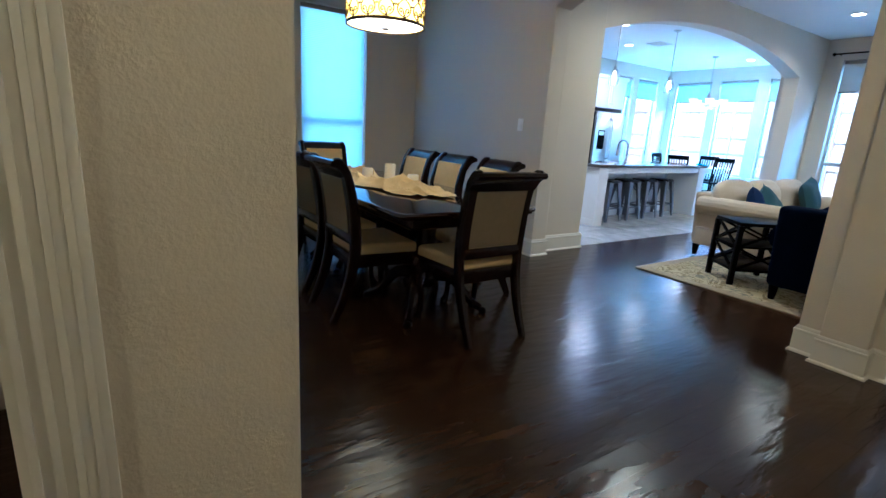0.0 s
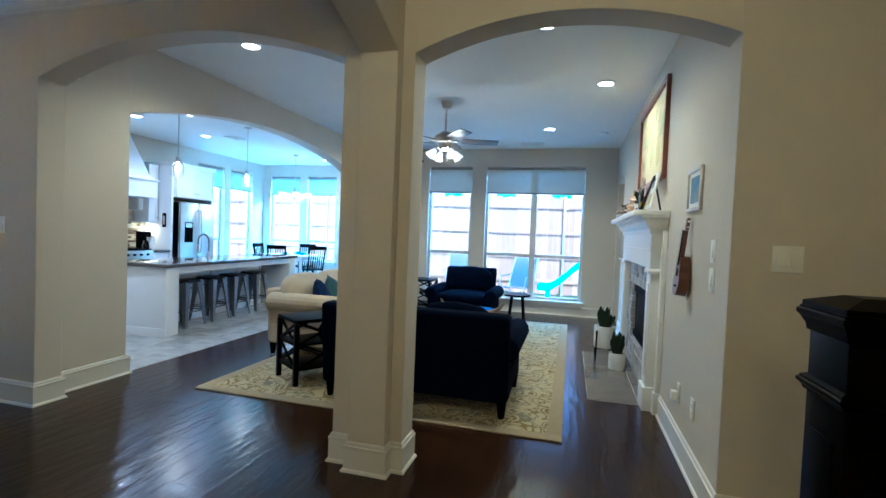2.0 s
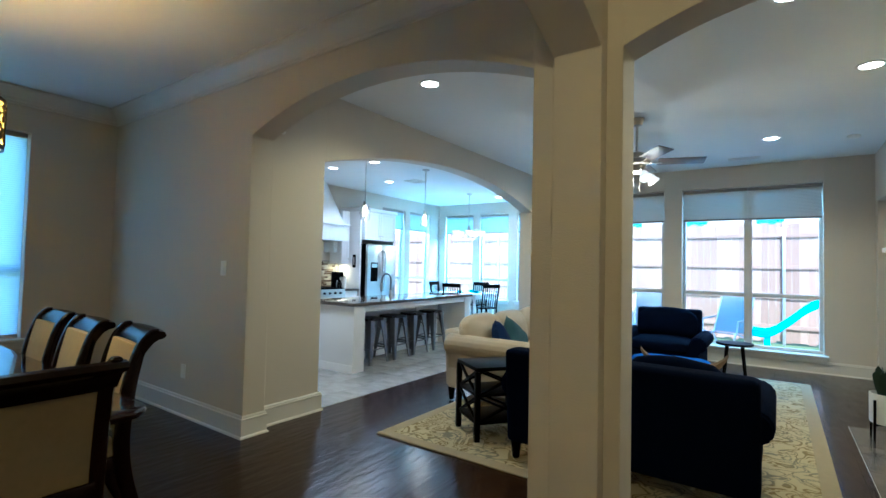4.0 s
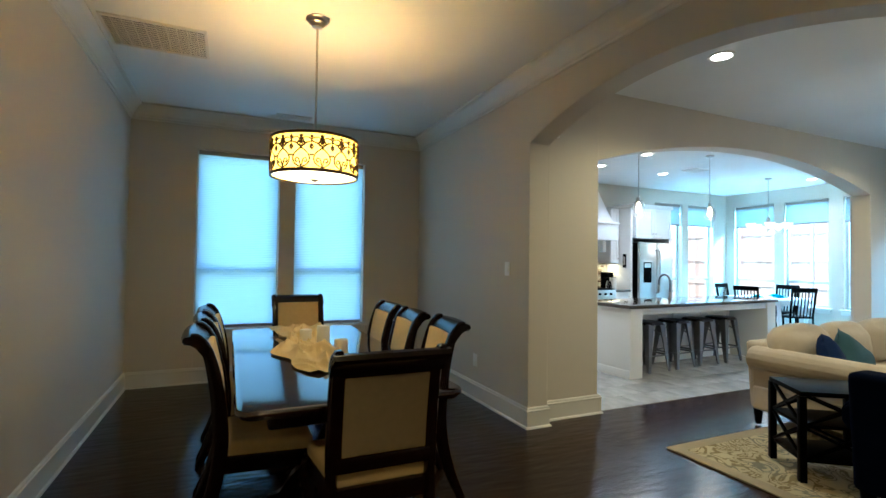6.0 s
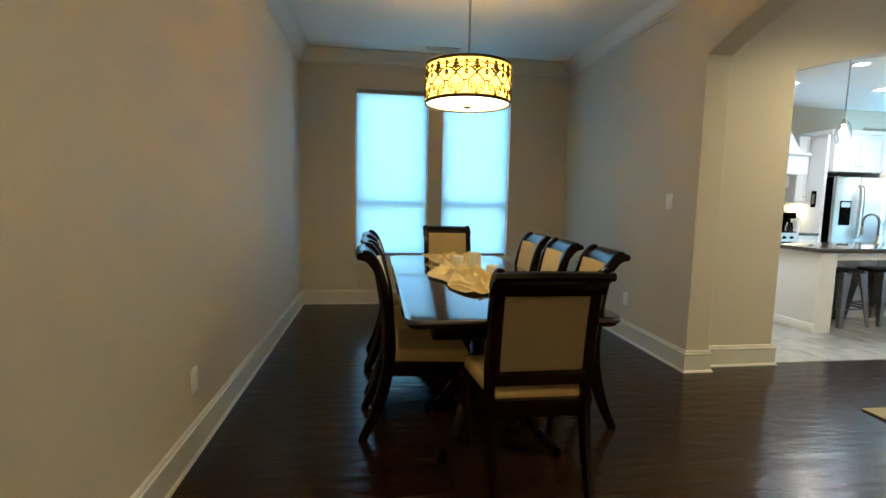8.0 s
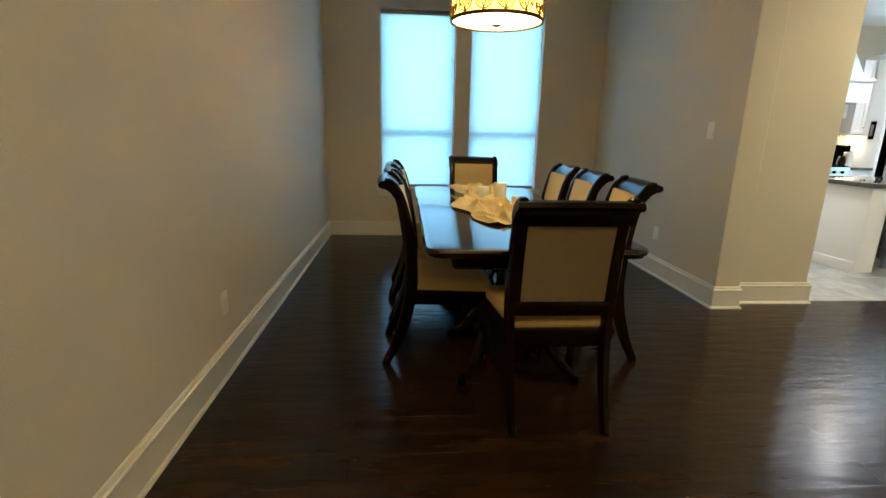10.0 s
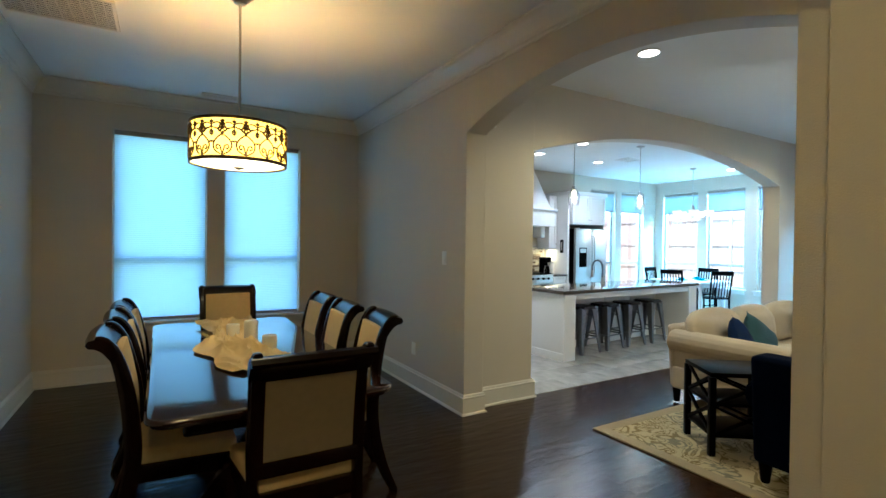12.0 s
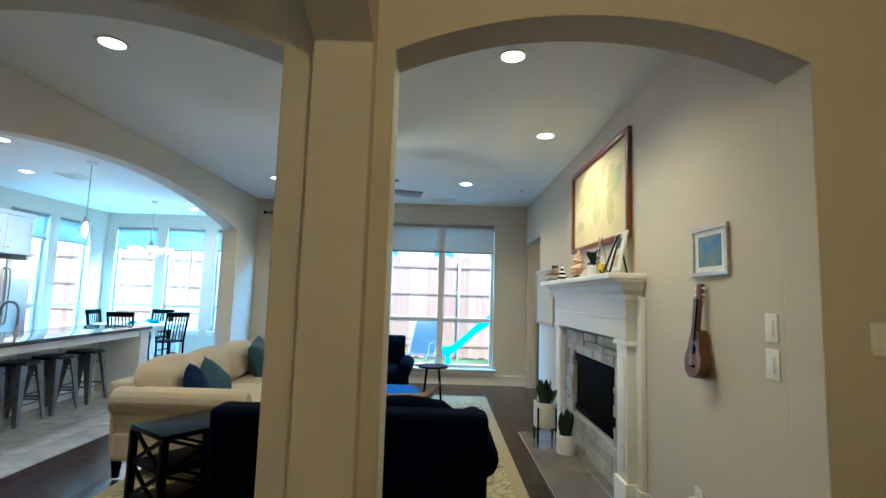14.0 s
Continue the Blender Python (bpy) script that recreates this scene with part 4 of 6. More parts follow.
# rug with leaf scrolls
M_RUG = bpy.data.materials.new("rug_pile")
M_RUG.use_nodes = True
t = M_RUG.node_tree
n = t.nodes
co = n.new("ShaderNodeTexCoord")
vine = n.new("ShaderNodeTexNoise")
vine.inputs["Scale"].default_value, vine.inputs["Detail"].default_value, vine.inputs["Distortion"].default_value = 4.6, 0.6, 2.2
no = n.new("ShaderNodeTexNoise")
no.inputs["Scale"].default_value = 3.0
link(t, co.outputs["Object"], vine.inputs["Vector"])
link(t, co.outputs["Object"], no.inputs["Vector"])
r1, r2 = n.new("ShaderNodeValToRGB"), n.new("ShaderNodeValToRGB")
for pos, v in ((0.40, 0.0), (0.42, 1.0), (0.455, 1.0), (0.475, 0.0), (0.535, 0.0), (0.555, 1.0), (0.62, 1.0), (0.64, 0.0)):
    e = r1.color_ramp.elements.new(pos)
    e.color = (v, v, v, 1)
r1.color_ramp.elements[0].color = (0, 0, 0, 1)
r1.color_ramp.elements[-1].color = (0, 0, 0, 1)
link(t, vine.outputs[0], r1.inputs[0])
r2.color_ramp.elements[0].position, r2.color_ramp.elements[1].position = 0.45, 0.58
r2.color_ramp.elements[0].color, r2.color_ramp.elements[1].color = (0.20, 0.145, 0.045, 1), (0.19, 0.175, 0.11, 1)
link(t, no.outputs[0], r2.inputs[0])
mx = n.new("ShaderNodeMix")
mx.data_type = "RGBA"
mx.inputs[6].default_value = (0.45, 0.37, 0.205, 1)
link(t, r1.outputs[0], mx.inputs[0])
link(t, r2.outputs[0], mx.inputs[7])
link(t, mx.outputs[2], n["Principled BSDF"].inputs["Base Color"])
n["Principled BSDF"].inputs["Roughness"].default_value = 0.95
fz = n.new("ShaderNodeTexNoise")
fz.inputs["Scale"].default_value = 350
link(t, co.outputs["Object"], fz.inputs["Vector"])
bp = n.new("ShaderNodeBump")
bp.inputs["Strength"].default_value, bp.inputs["Distance"].default_value = 0.5, 0.01
link(t, fz.outputs[0], bp.inputs["Height"])
link(t, bp.outputs[0], n["Principled BSDF"].inputs["Normal"])
M_RUGEDGE = material("rug_border", (0.33, 0.265, 0.15), 0.95, scale=20, bump=0.4, bump_scale=300)
rg = thing("area_rug", "cream area rug with olive and grey leaf scrolls", "rug")
part("field", box(0.78, 3.51, 0.85, 5.1, 0.002, 0.0125, 0.002), M_RUG, rg)
for a in ((0.68, 3.61, 0.75, 0.85), (0.68, 3.61, 5.10, 5.20), (0.68, 0.78, 0.85, 5.10), (3.51, 3.61, 0.85, 5.10)):
    part("border", box(*a, 0.002, 0.012, 0.002), M_RUGEDGE, rg)
em = thing("entry_mat", "patterned cream mat on the hall floor by the stairs", "rug", pose(4.80, -0.72, 0))
part("field", box(-0.5, 0.9, -0.58, 0.58, 0.002, 0.011, 0.002), M_RUG, em)

# ---- fireplace ----
fp = thing("fireplace_mantel", "white painted mantel with stepped shelf and pilasters", "fireplace")
Y0, Y1 = 1.55, 3.72
XW = 4.33
PD = 0.10
for a, b in ((Y0 + 0.07, Y0 + 0.26), (Y1 - 0.26, Y1 - 0.07)):
    pl = part("pilaster", box(XW - PD, XW, a, b, 0.19, 1.10, 0.004), M_WHITE, fp)
    part("plinth", box(XW - PD - 0.02, XW, a - 0.016, b + 0.016, 0, 0.19, 0.006), M_WHITE, pl)
    part("panel", box(XW - PD - 0.008, XW - PD + 0.001, a + 0.04, b - 0.04, 0.27, 1.02, 0.003), M_WHITE, pl)
    part("capital", sweep([(XW, a - 0.004), (XW - PD - 0.004, a - 0.004), (XW - PD - 0.004, b + 0.004), (XW, b + 0.004)][::-1], [(0, 1.10), (0.016, 1.105), (0.016, 1.12), (0.008, 1.135), (0, 1.14)]), M_WHITE, pl, smooth=False)
for a, b in ((Y0 - 0.01, Y0 + 0.07), (Y1 - 0.07, Y1 + 0.01)):
    bk = part("back_board", box(XW - 0.035, XW, a, b, 0.17, 1.44, 0.004), M_WHITE, fp)
    part("plinth", box(XW - 0.05, XW, a - 0.01, b - 0.001, 0, 0.17, 0.005), M_WHITE, bk)
part("frieze", box(XW - PD - 0.01, XW, Y0 + 0.06, Y1 - 0.06, 1.14, 1.46, 0.004), M_WHITE, fp)
part("frieze_band", box(XW - PD - 0.018, XW - PD - 0.009, Y0 + 0.06, Y1 - 0.06, 1.28, 1.295, 0.002), M_WHITE, fp)
part("shelf_moulding", sweep([(XW, Y0 + 0.06), (XW - PD - 0.01, Y0 + 0.06), (XW - PD - 0.01, Y1 - 0.06), (XW, Y1 - 0.06)][::-1], [(0, 1.42), (0.012, 1.42), (0.018, 1.455), (0.042, 1.485), (0.058, 1.52), (0.09, 1.545), (0.09, 1.557), (0, 1.557)]), M_WHITE, fp, smooth=False)
part("shelf", box(XW - 0.26, XW, Y0 - 0.04, Y1 + 0.04, 1.557, 1.60, 0.006), M_WHITE, fp)
sb = thing("stone_surround", "stacked pale ledger stone around the black firebox", "fireplace")
part("backing", box(XW - 0.02, XW + 0.006, Y0 + 0.26, Y1 - 0.26, FZ1 + 0.02, 1.14), M_GROUT, sb)
random.seed(4)
bricks = []
z = 0.005
while z < 1.13:
    h = random.choice((0.055, 0.075, 0.095))
    h = min(h, 1.138 - z)
    y = Y0 + 0.265
    while y < Y1 - 0.27:
        w = random.uniform(0.10, 0.26)
        w = min(w, Y1 - 0.265 - y)
        inside = (FY0 - 0.02 < y + w and y < FY1 + 0.02)
        if inside and z < FZ1 and z + h > FZ0:
            if y < FY0:
                w2 = FY0 - 0.005 - y
                if w2 > 0.03:
                    bricks.append((y, w2, z, h))
                y = FY1 + 0.005
                continue
            y = max(y, FY1 + 0.005)
            w = min(max(w, 0.08), Y1 - 0.265 - y)
            if w < 0.02:
                break
        bricks.append((y, w, z, h))
        y += w
    z += h
for y, w, z, h in bricks:
    if w > 0.015 and h > 0.01:
        part("stone", box(XW - 0.035 - random.uniform(0, 0.018), XW - 0.0005, y + 0.002, y + w - 0.002, z + 0.002, z + h - 0.002, 0.004, 1), M_STONE, sb, smooth=False)
fb = thing("firebox", "black metal gas firebox with a dark glass front", "fireplace")
part("back", box(XW + 0.11, XW + 0.13, FY0 + 0.005, FY1 - 0.005, FZ0 + 0.01, FZ1 - 0.01), M_SOOT, fb)
part("frame", box(XW - 0.02, XW + 0.02, FY0 + 0.005, FY1 - 0.005, FZ1 - 0.07, FZ1 - 0.005, 0.004), M_SOOT, fb)
part("frame", box(XW - 0.02, XW + 0.02, FY0 + 0.005, FY1 - 0.005, FZ0 + 0.005, FZ0 + 0.06, 0.004), M_SOOT, fb)
part("screen", box(XW - 0.002, XW + 0.004, FY0 + 0.01, FY1 - 0.01, FZ0 + 0.06, FZ1 - 0.07), M_SOOT, fb)
for k in range(6):
    part("louvre", box(XW - 0.024, XW - 0.02, FY0 + 0.06, FY1 - 0.06, FZ1 - 0.055 + 0.007 * k, FZ1 - 0.051 + 0.007 * k), M_SOOT, fb)
hearth = structure(new("hearth"), "flush grey tile hearth set in the hardwood")
part("bed", box(3.80, XW, 1.72, 3.50, -0.02, 0.001), M_GROUT, hearth)
for i in range(3):
    part("tile", box(3.804, 4.21, 1.724 + 0.593 * i, 1.724 + 0.593 * i + 0.586, 0.001, 0.006, 0.002, 1), M_HEARTH, hearth, smooth=False)
    part("tile", box(4.216, XW - 0.003, 1.724 + 0.593 * i, 1.724 + 0.593 * i + 0.586, 0.001, 0.006, 0.002, 1), M_HEARTH, hearth, smooth=False)


# wall art and mantel things
def picture(name, label, m, w, h, fw, mat, depth=0.03):
    p = thing(name, label, "picture", m)
    for a, b, c, d in ((-w / 2, w / 2, h / 2 - fw, h / 2), (-w / 2, w / 2, -h / 2, -h / 2 + fw), (-w / 2, -w / 2 + fw, -h / 2 + fw, h / 2 - fw), (w / 2 - fw, w / 2, -h / 2 + fw, h / 2 - fw)):
        part("frame", box(a, b, 0, depth, c, d, 0.004), mat, p)
    return p


M_FRAMEW = material("cherry_frame", (0.20, 0.055, 0.022), 0.3, second=(0.12, 0.03, 0.014), scale=4, stretch=(3, 3, 9))
M_PAPER = material("map_paper", (0.66, 0.56, 0.30), 0.6, second=(0.58, 0.50, 0.28), scale=5)
M_LAND = material("map_land", (0.62, 0.45, 0.17), 0.6, second=(0.46, 0.53, 0.30), scale=5, amount=0.95)
M_SEA = material("print_blue", (0.03, 0.17, 0.44), 0.5, second=(0.24, 0.26, 0.12), scale=14, amount=0.8)
mp_ = picture("world_map", "framed vintage world map in a cherry wood frame", pose(XW, 2.515, 2.30, 0, 0, 90), 1.53, 0.84, 0.045, M_FRAMEW, 0.035)
part("sheet", box(-0.72, 0.72, 0.004, 0.010, -0.375, 0.375), M_PAPER, mp_)
part("inner_border", box(-0.70, 0.70, 0.010, 0.0115, -0.355, 0.355), material("map_margin", (0.72, 0.62, 0.36), 0.6, scale=4), mp_)
random.seed(8)
for lift, (cx, cz, rx, rz) in enumerate(((-0.42, 0.10, 0.17, 0.13), (-0.33, -0.13, 0.08, 0.15), (0.02, -0.06, 0.10, 0.16), (0.05, 0.15, 0.10, 0.08), (0.32, 0.12, 0.24, 0.14), (0.48, -0.17, 0.09, 0.06), (-0.16, 0.24, 0.06, 0.05))):
    bm = bmesh.new()
    ring = []
    for k in range(40):
        a = 2 * math.pi * k / 40
        f = 0.92 + 0.55 * noise.noise((math.cos(a) * 2 + cx * 9, math.sin(a) * 2 + cz * 9, 1)) + 0.28 * noise.noise((math.cos(a) * 6 + cx * 9, math.sin(a) * 6, 3))
        ring.append((cx + rx * f * math.cos(a), cz + rz * f * math.sin(a)))
    lo = [bm.verts.new((x, 0.0115, z)) for x, z in ring]
    hi = [bm.verts.new((x, 0.0125 + 0.0002 * lift, z)) for x, z in ring]
    bm.faces.new(hi)
    for i in range(40):
        bm.faces.new((lo[i], lo[(i + 1) % 40], hi[(i + 1) % 40], hi[i]))
    part("continent", bm, M_LAND, mp_, smooth=False)
sp = picture("framed_print", "small print of blue water in a silver frame", pose(XW, 0.74, 1.68, 0, 0, 90), 0.33, 0.26, 0.022, M_NICKEL, 0.02)
part("mat_board", box(-0.15, 0.15, 0.003, 0.007, -0.115, 0.115), M_PLATE, sp)
part("print", box(-0.105, 0.105, 0.007, 0.009, -0.08, 0.08), M_SEA, sp, "blue water print")
wb = picture("framed_board", "glazed pale print in a slim silver frame", pose(XW, 4.70, 1.44, 0, 0, 90), 1.05, 0.74, 0.03, M_NICKEL, 0.02)
part("sheet", box(-0.49, 0.49, 0.003, 0.008, -0.34, 0.34), material("glazed_print", (0.60, 0.58, 0.54), 0.04, scale=4, coat=0.6), wb)

# ukulele
uk = thing("ukulele", "small brown ukulele hanging on the wall", "ukulele", pose(XW - 0.024, 0.805, 1.02, 0, 0, 90) @ pose(0, 0, 0, 5.5, 0, 0))
M_UKE = material("ukulele_wood", (0.12, 0.04, 0.018), 0.3, second=(0.07, 0.022, 0.01), scale=4, stretch=(8, 2, 1))
bm = bmesh.new()
out = []
for k in range(48):
    a = 2 * math.pi * k / 48
    zz = 0.125 - 0.125 * math.cos(a)
    f = zz / 0.25
    hw = 0.088 * math.sin(math.pi * min(1, max(0, f)) ** 0.80) ** 0.55 * (1 - 0.25 * f) - 0.016 * math.exp(-((f - 0.60) / 0.12) ** 2)
    out.append((math.copysign(max(hw, 0.0), math.sin(a)) if abs(math.sin(a)) > 1e-6 else 0.0, zz))
fr_, bk_ = [bm.verts.new((x, 0.06, z)) for x, z in out], [bm.verts.new((x, 0.0, z)) for x, z in out]
bm.faces.new(fr_)
bm.faces.new(bk_)
for i in range(48):
    bm.faces.new((fr_[i], fr_[(i + 1) % 48], bk_[(i + 1) % 48], bk_[i]))
bmesh.ops.remove_doubles(bm, verts=bm.verts, dist=0.0005)
part("body", bm, M_UKE, uk)
part("sound_hole", lathe([(0.001, 0), (0.027, 0), (0.027, 0.002), (0.001, 0.002)], 20), M_SOOT, uk).matrix_basis = pose(0, 0.060, 0.145, -90)
part("bridge", box(-0.03, 0.03, 0.06, 0.068, 0.055, 0.068, 0.002), M_BLACK, uk)
part("neck", box(-0.017, 0.017, 0.035, 0.063, 0.22, 0.41, 0.006), M_UKE, uk)
part("fretboard", box(-0.017, 0.017, 0.0625, 0.068, 0.19, 0.41), M_BLACK, uk)
hd = part("headstock", box(-0.026, 0.026, 0.035, 0.055, 0.41, 0.49, 0.008), M_UKE, uk)
for s in (-1, 1):
    for z in (0.43, 0.465):
        part("peg", tube([(s * 0.026, 0.045, z), (s * 0.048, 0.045, z)], 0.006, 6), M_PLATE, hd)
for k in range(4):
    part("string", tube([(-0.012 + 0.008 * k, 0.070, 0.06), (-0.012 + 0.008 * k, 0.070, 0.42)], 0.0008, 4), M_STEEL, uk)


# mantel objects
def on_mantel(name, label, category, y, x=XW - 0.13):
    return thing(name, label, category, pose(x, y, 1.60))


M_BOOK = [material("book_cloth", c, 0.7, scale=9) for c in ((0.10, 0.12, 0.14), (0.42, 0.40, 0.34), (0.18, 0.10, 0.06))]
for i, (dz, c) in enumerate(((0.0, 0), (0.035, 1), (0.066, 2))):
    b = tagged(finish(box(-0.075, 0.075, -0.10 + 0.01 * i, 0.10 - 0.006 * i, 0, 0.032, 0.003), "book", M_BOOK[c], smooth=True), ("dark cloth book lying on the mantel", "pale cloth book in the stack on the mantel", "brown book on top of the mantel stack")[i], "book", "books stacked on the mantel")
    b.matrix_world = pose(XW - 0.13, 3.60, 1.601 + dz, 0, 0, 4 * i)
M_LEAF = material("plant_leaf", (0.006, 0.018, 0.008), 0.45, second=(0.015, 0.034, 0.013), scale=14, vary=0.25)
M_POT = material("white_ceramic", (0.78, 0.76, 0.72), 0.35, scale=6)
M_SOIL = material("potting_soil", (0.03, 0.022, 0.015), 0.95, scale=30, bump=0.6, bump_scale=90)
sp_ = thing("succulent", "tiny succulent in a clay cup on the books", "potted plant", pose(XW - 0.13, 3.60, 1.70))
part("pot", lathe([(0.001, 0), (0.030, 0), (0.038, 0.055), (0.034, 0.055), (0.030, 0.045), (0.001, 0.045)], 18), material("clay", (0.36, 0.27, 0.20), 0.8, scale=12), sp_)
for k in range(14):
    a = k * 2.4
    part("leaf", tube([(0.008 * math.cos(a), 0.008 * math.sin(a), 0.045), (0.028 * math.cos(a), 0.028 * math.sin(a), 0.07), (0.034 * math.cos(a), 0.034 * math.sin(a), 0.088)], [0.006, 0.008, 0.001], 6), M_LEAF, sp_)
tr = on_mantel("striped_cone", "small black and white striped decorative cone", "ornament", 3.28)
for k in range(8):
    r0, r1 = 0.055 * (1 - k / 8.3), 0.055 * (1 - (k + 1) / 8.3)
    part("band", lathe([(0.001, 0.022 * k), (r0, 0.022 * k), (r1, 0.022 * (k + 1)), (0.001, 0.022 * (k + 1))], 16), M_SOOT if k % 2 else M_POT, tr)
sh = on_mantel("conch_shell", "large spiny peach conch shell on the mantel", "shell", 2.72)
bm = bmesh.new()
M_SHELL = material("shell", (0.62, 0.42, 0.26), 0.4, second=(0.45, 0.27, 0.16), scale=22, amount=0.8, bump=0.3, bump_scale=60)
rows = []
for i in range(44):
    u = i / 43
    c = Vector((0.0, -0.03 * u, 0.03 + 0.235 * u))
    r = 0.005 + 0.105 * min(1.0, u * 5.0) ** 0.6 * (1 - u) ** 0.9
    rows.append([bm.verts.new(c + Vector((0.7 * math.cos(a), math.sin(a), 0.25 * math.cos(a + 0.6))) * r * (1 + 0.34 * max(0, math.sin(a * 2 + u * 22)) ** 4) * (1 + 0.07 * math.sin(u * 44))) for a in (2 * math.pi * k / 26 for k in range(26))])
for p, q in zip(rows, rows[1:]):
    for i in range(26):
        bm.faces.new((p[i], p[(i + 1) % 26], q[(i + 1) % 26], q[i]))
bm.faces.new(rows[0])
bm.faces.new(rows[-1])
bmesh.ops.translate(bm, verts=bm.verts, vec=(0, 0, -min(v.co.z for v in bm.verts) + 0.035))
part("shell", bm, M_SHELL, sh)
for s in (-1, 1):
    part("stand_leg", tube([(s * 0.05, -0.08, 0), (-s * 0.03, 0.05, 0.06)], 0.006, 6), M_BLACK, sh)
    part("stand_leg", tube([(s * 0.05, 0.10, 0), (-s * 0.03, -0.03, 0.06)], 0.006, 6), M_BLACK, sh)
vs_ = on_mantel("mantel_plant", "dark leafy sprig in a small white pot", "potted plant", 2.26)
part("pot", lathe([(0.001, 0), (0.04, 0), (0.045, 0.10), (0.040, 0.10), (0.036, 0.09), (0.001, 0.09)], 18), M_POT, vs_)
random.seed(3)
for k in range(46):
    a, r, z = random.uniform(0, 6.28), random.uniform(0.02, 0.075), random.uniform(0.12, 0.23)
    part("leaf", tube([(0, 0, 0.09), (r * 0.6 * math.cos(a), r * 0.6 * math.sin(a), z - 0.02), (r * math.cos(a), r * math.sin(a), z)], [0.002, 0.012, 0.001], 4, 0.3), M_LEAF, vs_)
bt = on_mantel("glass_bottle", "clear bottle with yellow liquid on the mantel", "bottle", 2.06)
part("liquid", lathe([(0.001, 0.004), (0.030, 0.004), (0.032, 0.10), (0.001, 0.10)], 18), material("yellow_liquid", (0.70, 0.55, 0.03), 0.2, scale=9), bt)
part("glass", lathe([(0.001, 0), (0.036, 0), (0.037, 0.17), (0.030, 0.21), (0.015, 0.25), (0.014, 0.31), (0.011, 0.31), (0.012, 0.25), (0.033, 0.17), (0.033, 0.003), (0.001, 0.003)], 18), M_CLEAR, bt)
cr = on_mantel("standing_frame", "small frame on an easel leaning toward the wall", "picture", 1.80)
bd = part("board", box(-0.007, 0.007, -0.11, 0.11, 0.03, 0.33, 0.004), M_POT, cr)
bd.matrix_basis = pose(0, 0, 0, 0, 13, 0)
part("motif", box(-0.009, -0.006, -0.07, 0.07, 0.06, 0.15, 0.001), M_LAND, bd, "yellow painted band")
part("motif", box(-0.009, -0.006, -0.05, 0.05, 0.20, 0.28, 0.001), M_SEA, bd, "blue painted patch")
for s in (-1, 1):
    part("easel_leg", tube([(-0.05, s * 0.07, 0), (0.05, s * 0.02, 0.30)], 0.008, 6), M_MAHOG, cr)
    part("easel_foot", tube([(-0.05, s * 0.07, 0.006), (-0.075, s * 0.07, 0.035)], 0.006, 6), M_MAHOG, cr)
part("easel_strut", tube([(0.11, 0, 0), (0.05, 0, 0.28)], 0.008, 6), M_MAHOG, cr)


# potted snake plants by the hearth
def snake_plant(x, y, pot_z, pot_r, pot_h, n, tall, label, stand):
    p = thing("snake_plant", label, "potted plant", pose(x, y, 0.006))
    part("pot", lathe([(0.001, pot_z), (pot_r * 0.93, pot_z), (pot_r, pot_z + 0.02), (pot_r, pot_z + pot_h), (pot_r * 0.9, pot_z + pot_h), (pot_r * 0.9, pot_z + pot_h - 0.03), (0.001, pot_z + pot_h - 0.03)], 26), M_POT, p, "white ceramic pot")
    part("soil", lathe([(0.001, pot_z + pot_h - 0.028), (pot_r * 0.89, pot_z + pot_h - 0.026), (0.001, pot_z + pot_h - 0.018)], 20), M_SOIL, p)
    if stand:
        for k in range(4):
            a = math.pi / 4 + k * math.pi / 2
            part("stand_leg", tube([(pot_r * 1.12 * math.cos(a), pot_r * 1.12 * math.sin(a), 0), (pot_r * 1.08 * math.cos(a), pot_r * 1.08 * math.sin(a), pot_z + pot_h * 0.8)], 0.009, 6), M_BLACK, p)
        for a in (math.pi / 4, 3 * math.pi / 4):
            part("stand_bar", tube([(pot_r * 1.1 * math.cos(a), pot_r * 1.1 * math.sin(a), pot_z - 0.010), (-pot_r * 1.1 * math.cos(a), -pot_r * 1.1 * math.sin(a), pot_z - 0.010)], 0.008, 6), M_BLACK, p)
    for k in range(n):
        a = k * 2.39996
        r = pot_r * 0.55 * math.sqrt((k + 0.5) / n)
        h = tall * random.uniform(0.6, 1.0)
        bx_, by_ = r * math.cos(a), r * math.sin(a)
        lean = random.uniform(0.15, 0.4)
        z0 = pot_z + pot_h - 0.03
        bm = bmesh.new()
        rows = []
        for i in range(9):
            u = i / 8
            w = 0.026 * (0.6 + 1.2 * u) * (1 - u ** 5) + 0.001
            tw = a + 0.9 * u
            c = Vector((bx_ * (1 + lean * 2 * u), by_ * (1 + lean * 2 * u), z0 + h * u))
            d = Vector((-math.sin(tw), math.cos(tw), 0)) * w
            o = Vector((math.cos(tw), math.sin(tw), 0)) * 0.004
            rows.append([bm.verts.new(c - d), bm.verts.new(c - o), bm.verts.new(c + d), bm.verts.new(c + o)])
        for q, s in zip(rows, rows[1:]):
            for i in range(4):
                bm.faces.new((q[i], q[(i + 1) % 4], s[(i + 1) % 4], s[i]))
        part("leaf", bm, M_LEAF, p)
    return p


random.seed(5)
snake_plant(4.02, 3.20, 0.14, 0.115, 0.24, 15, 0.26, "snake plant in a white pot on a black stand", True)
snake_plant(4.13, 2.83, 0.0, 0.085, 0.17, 16, 0.26, "spiky green plant in a small white pot on the hearth", False)

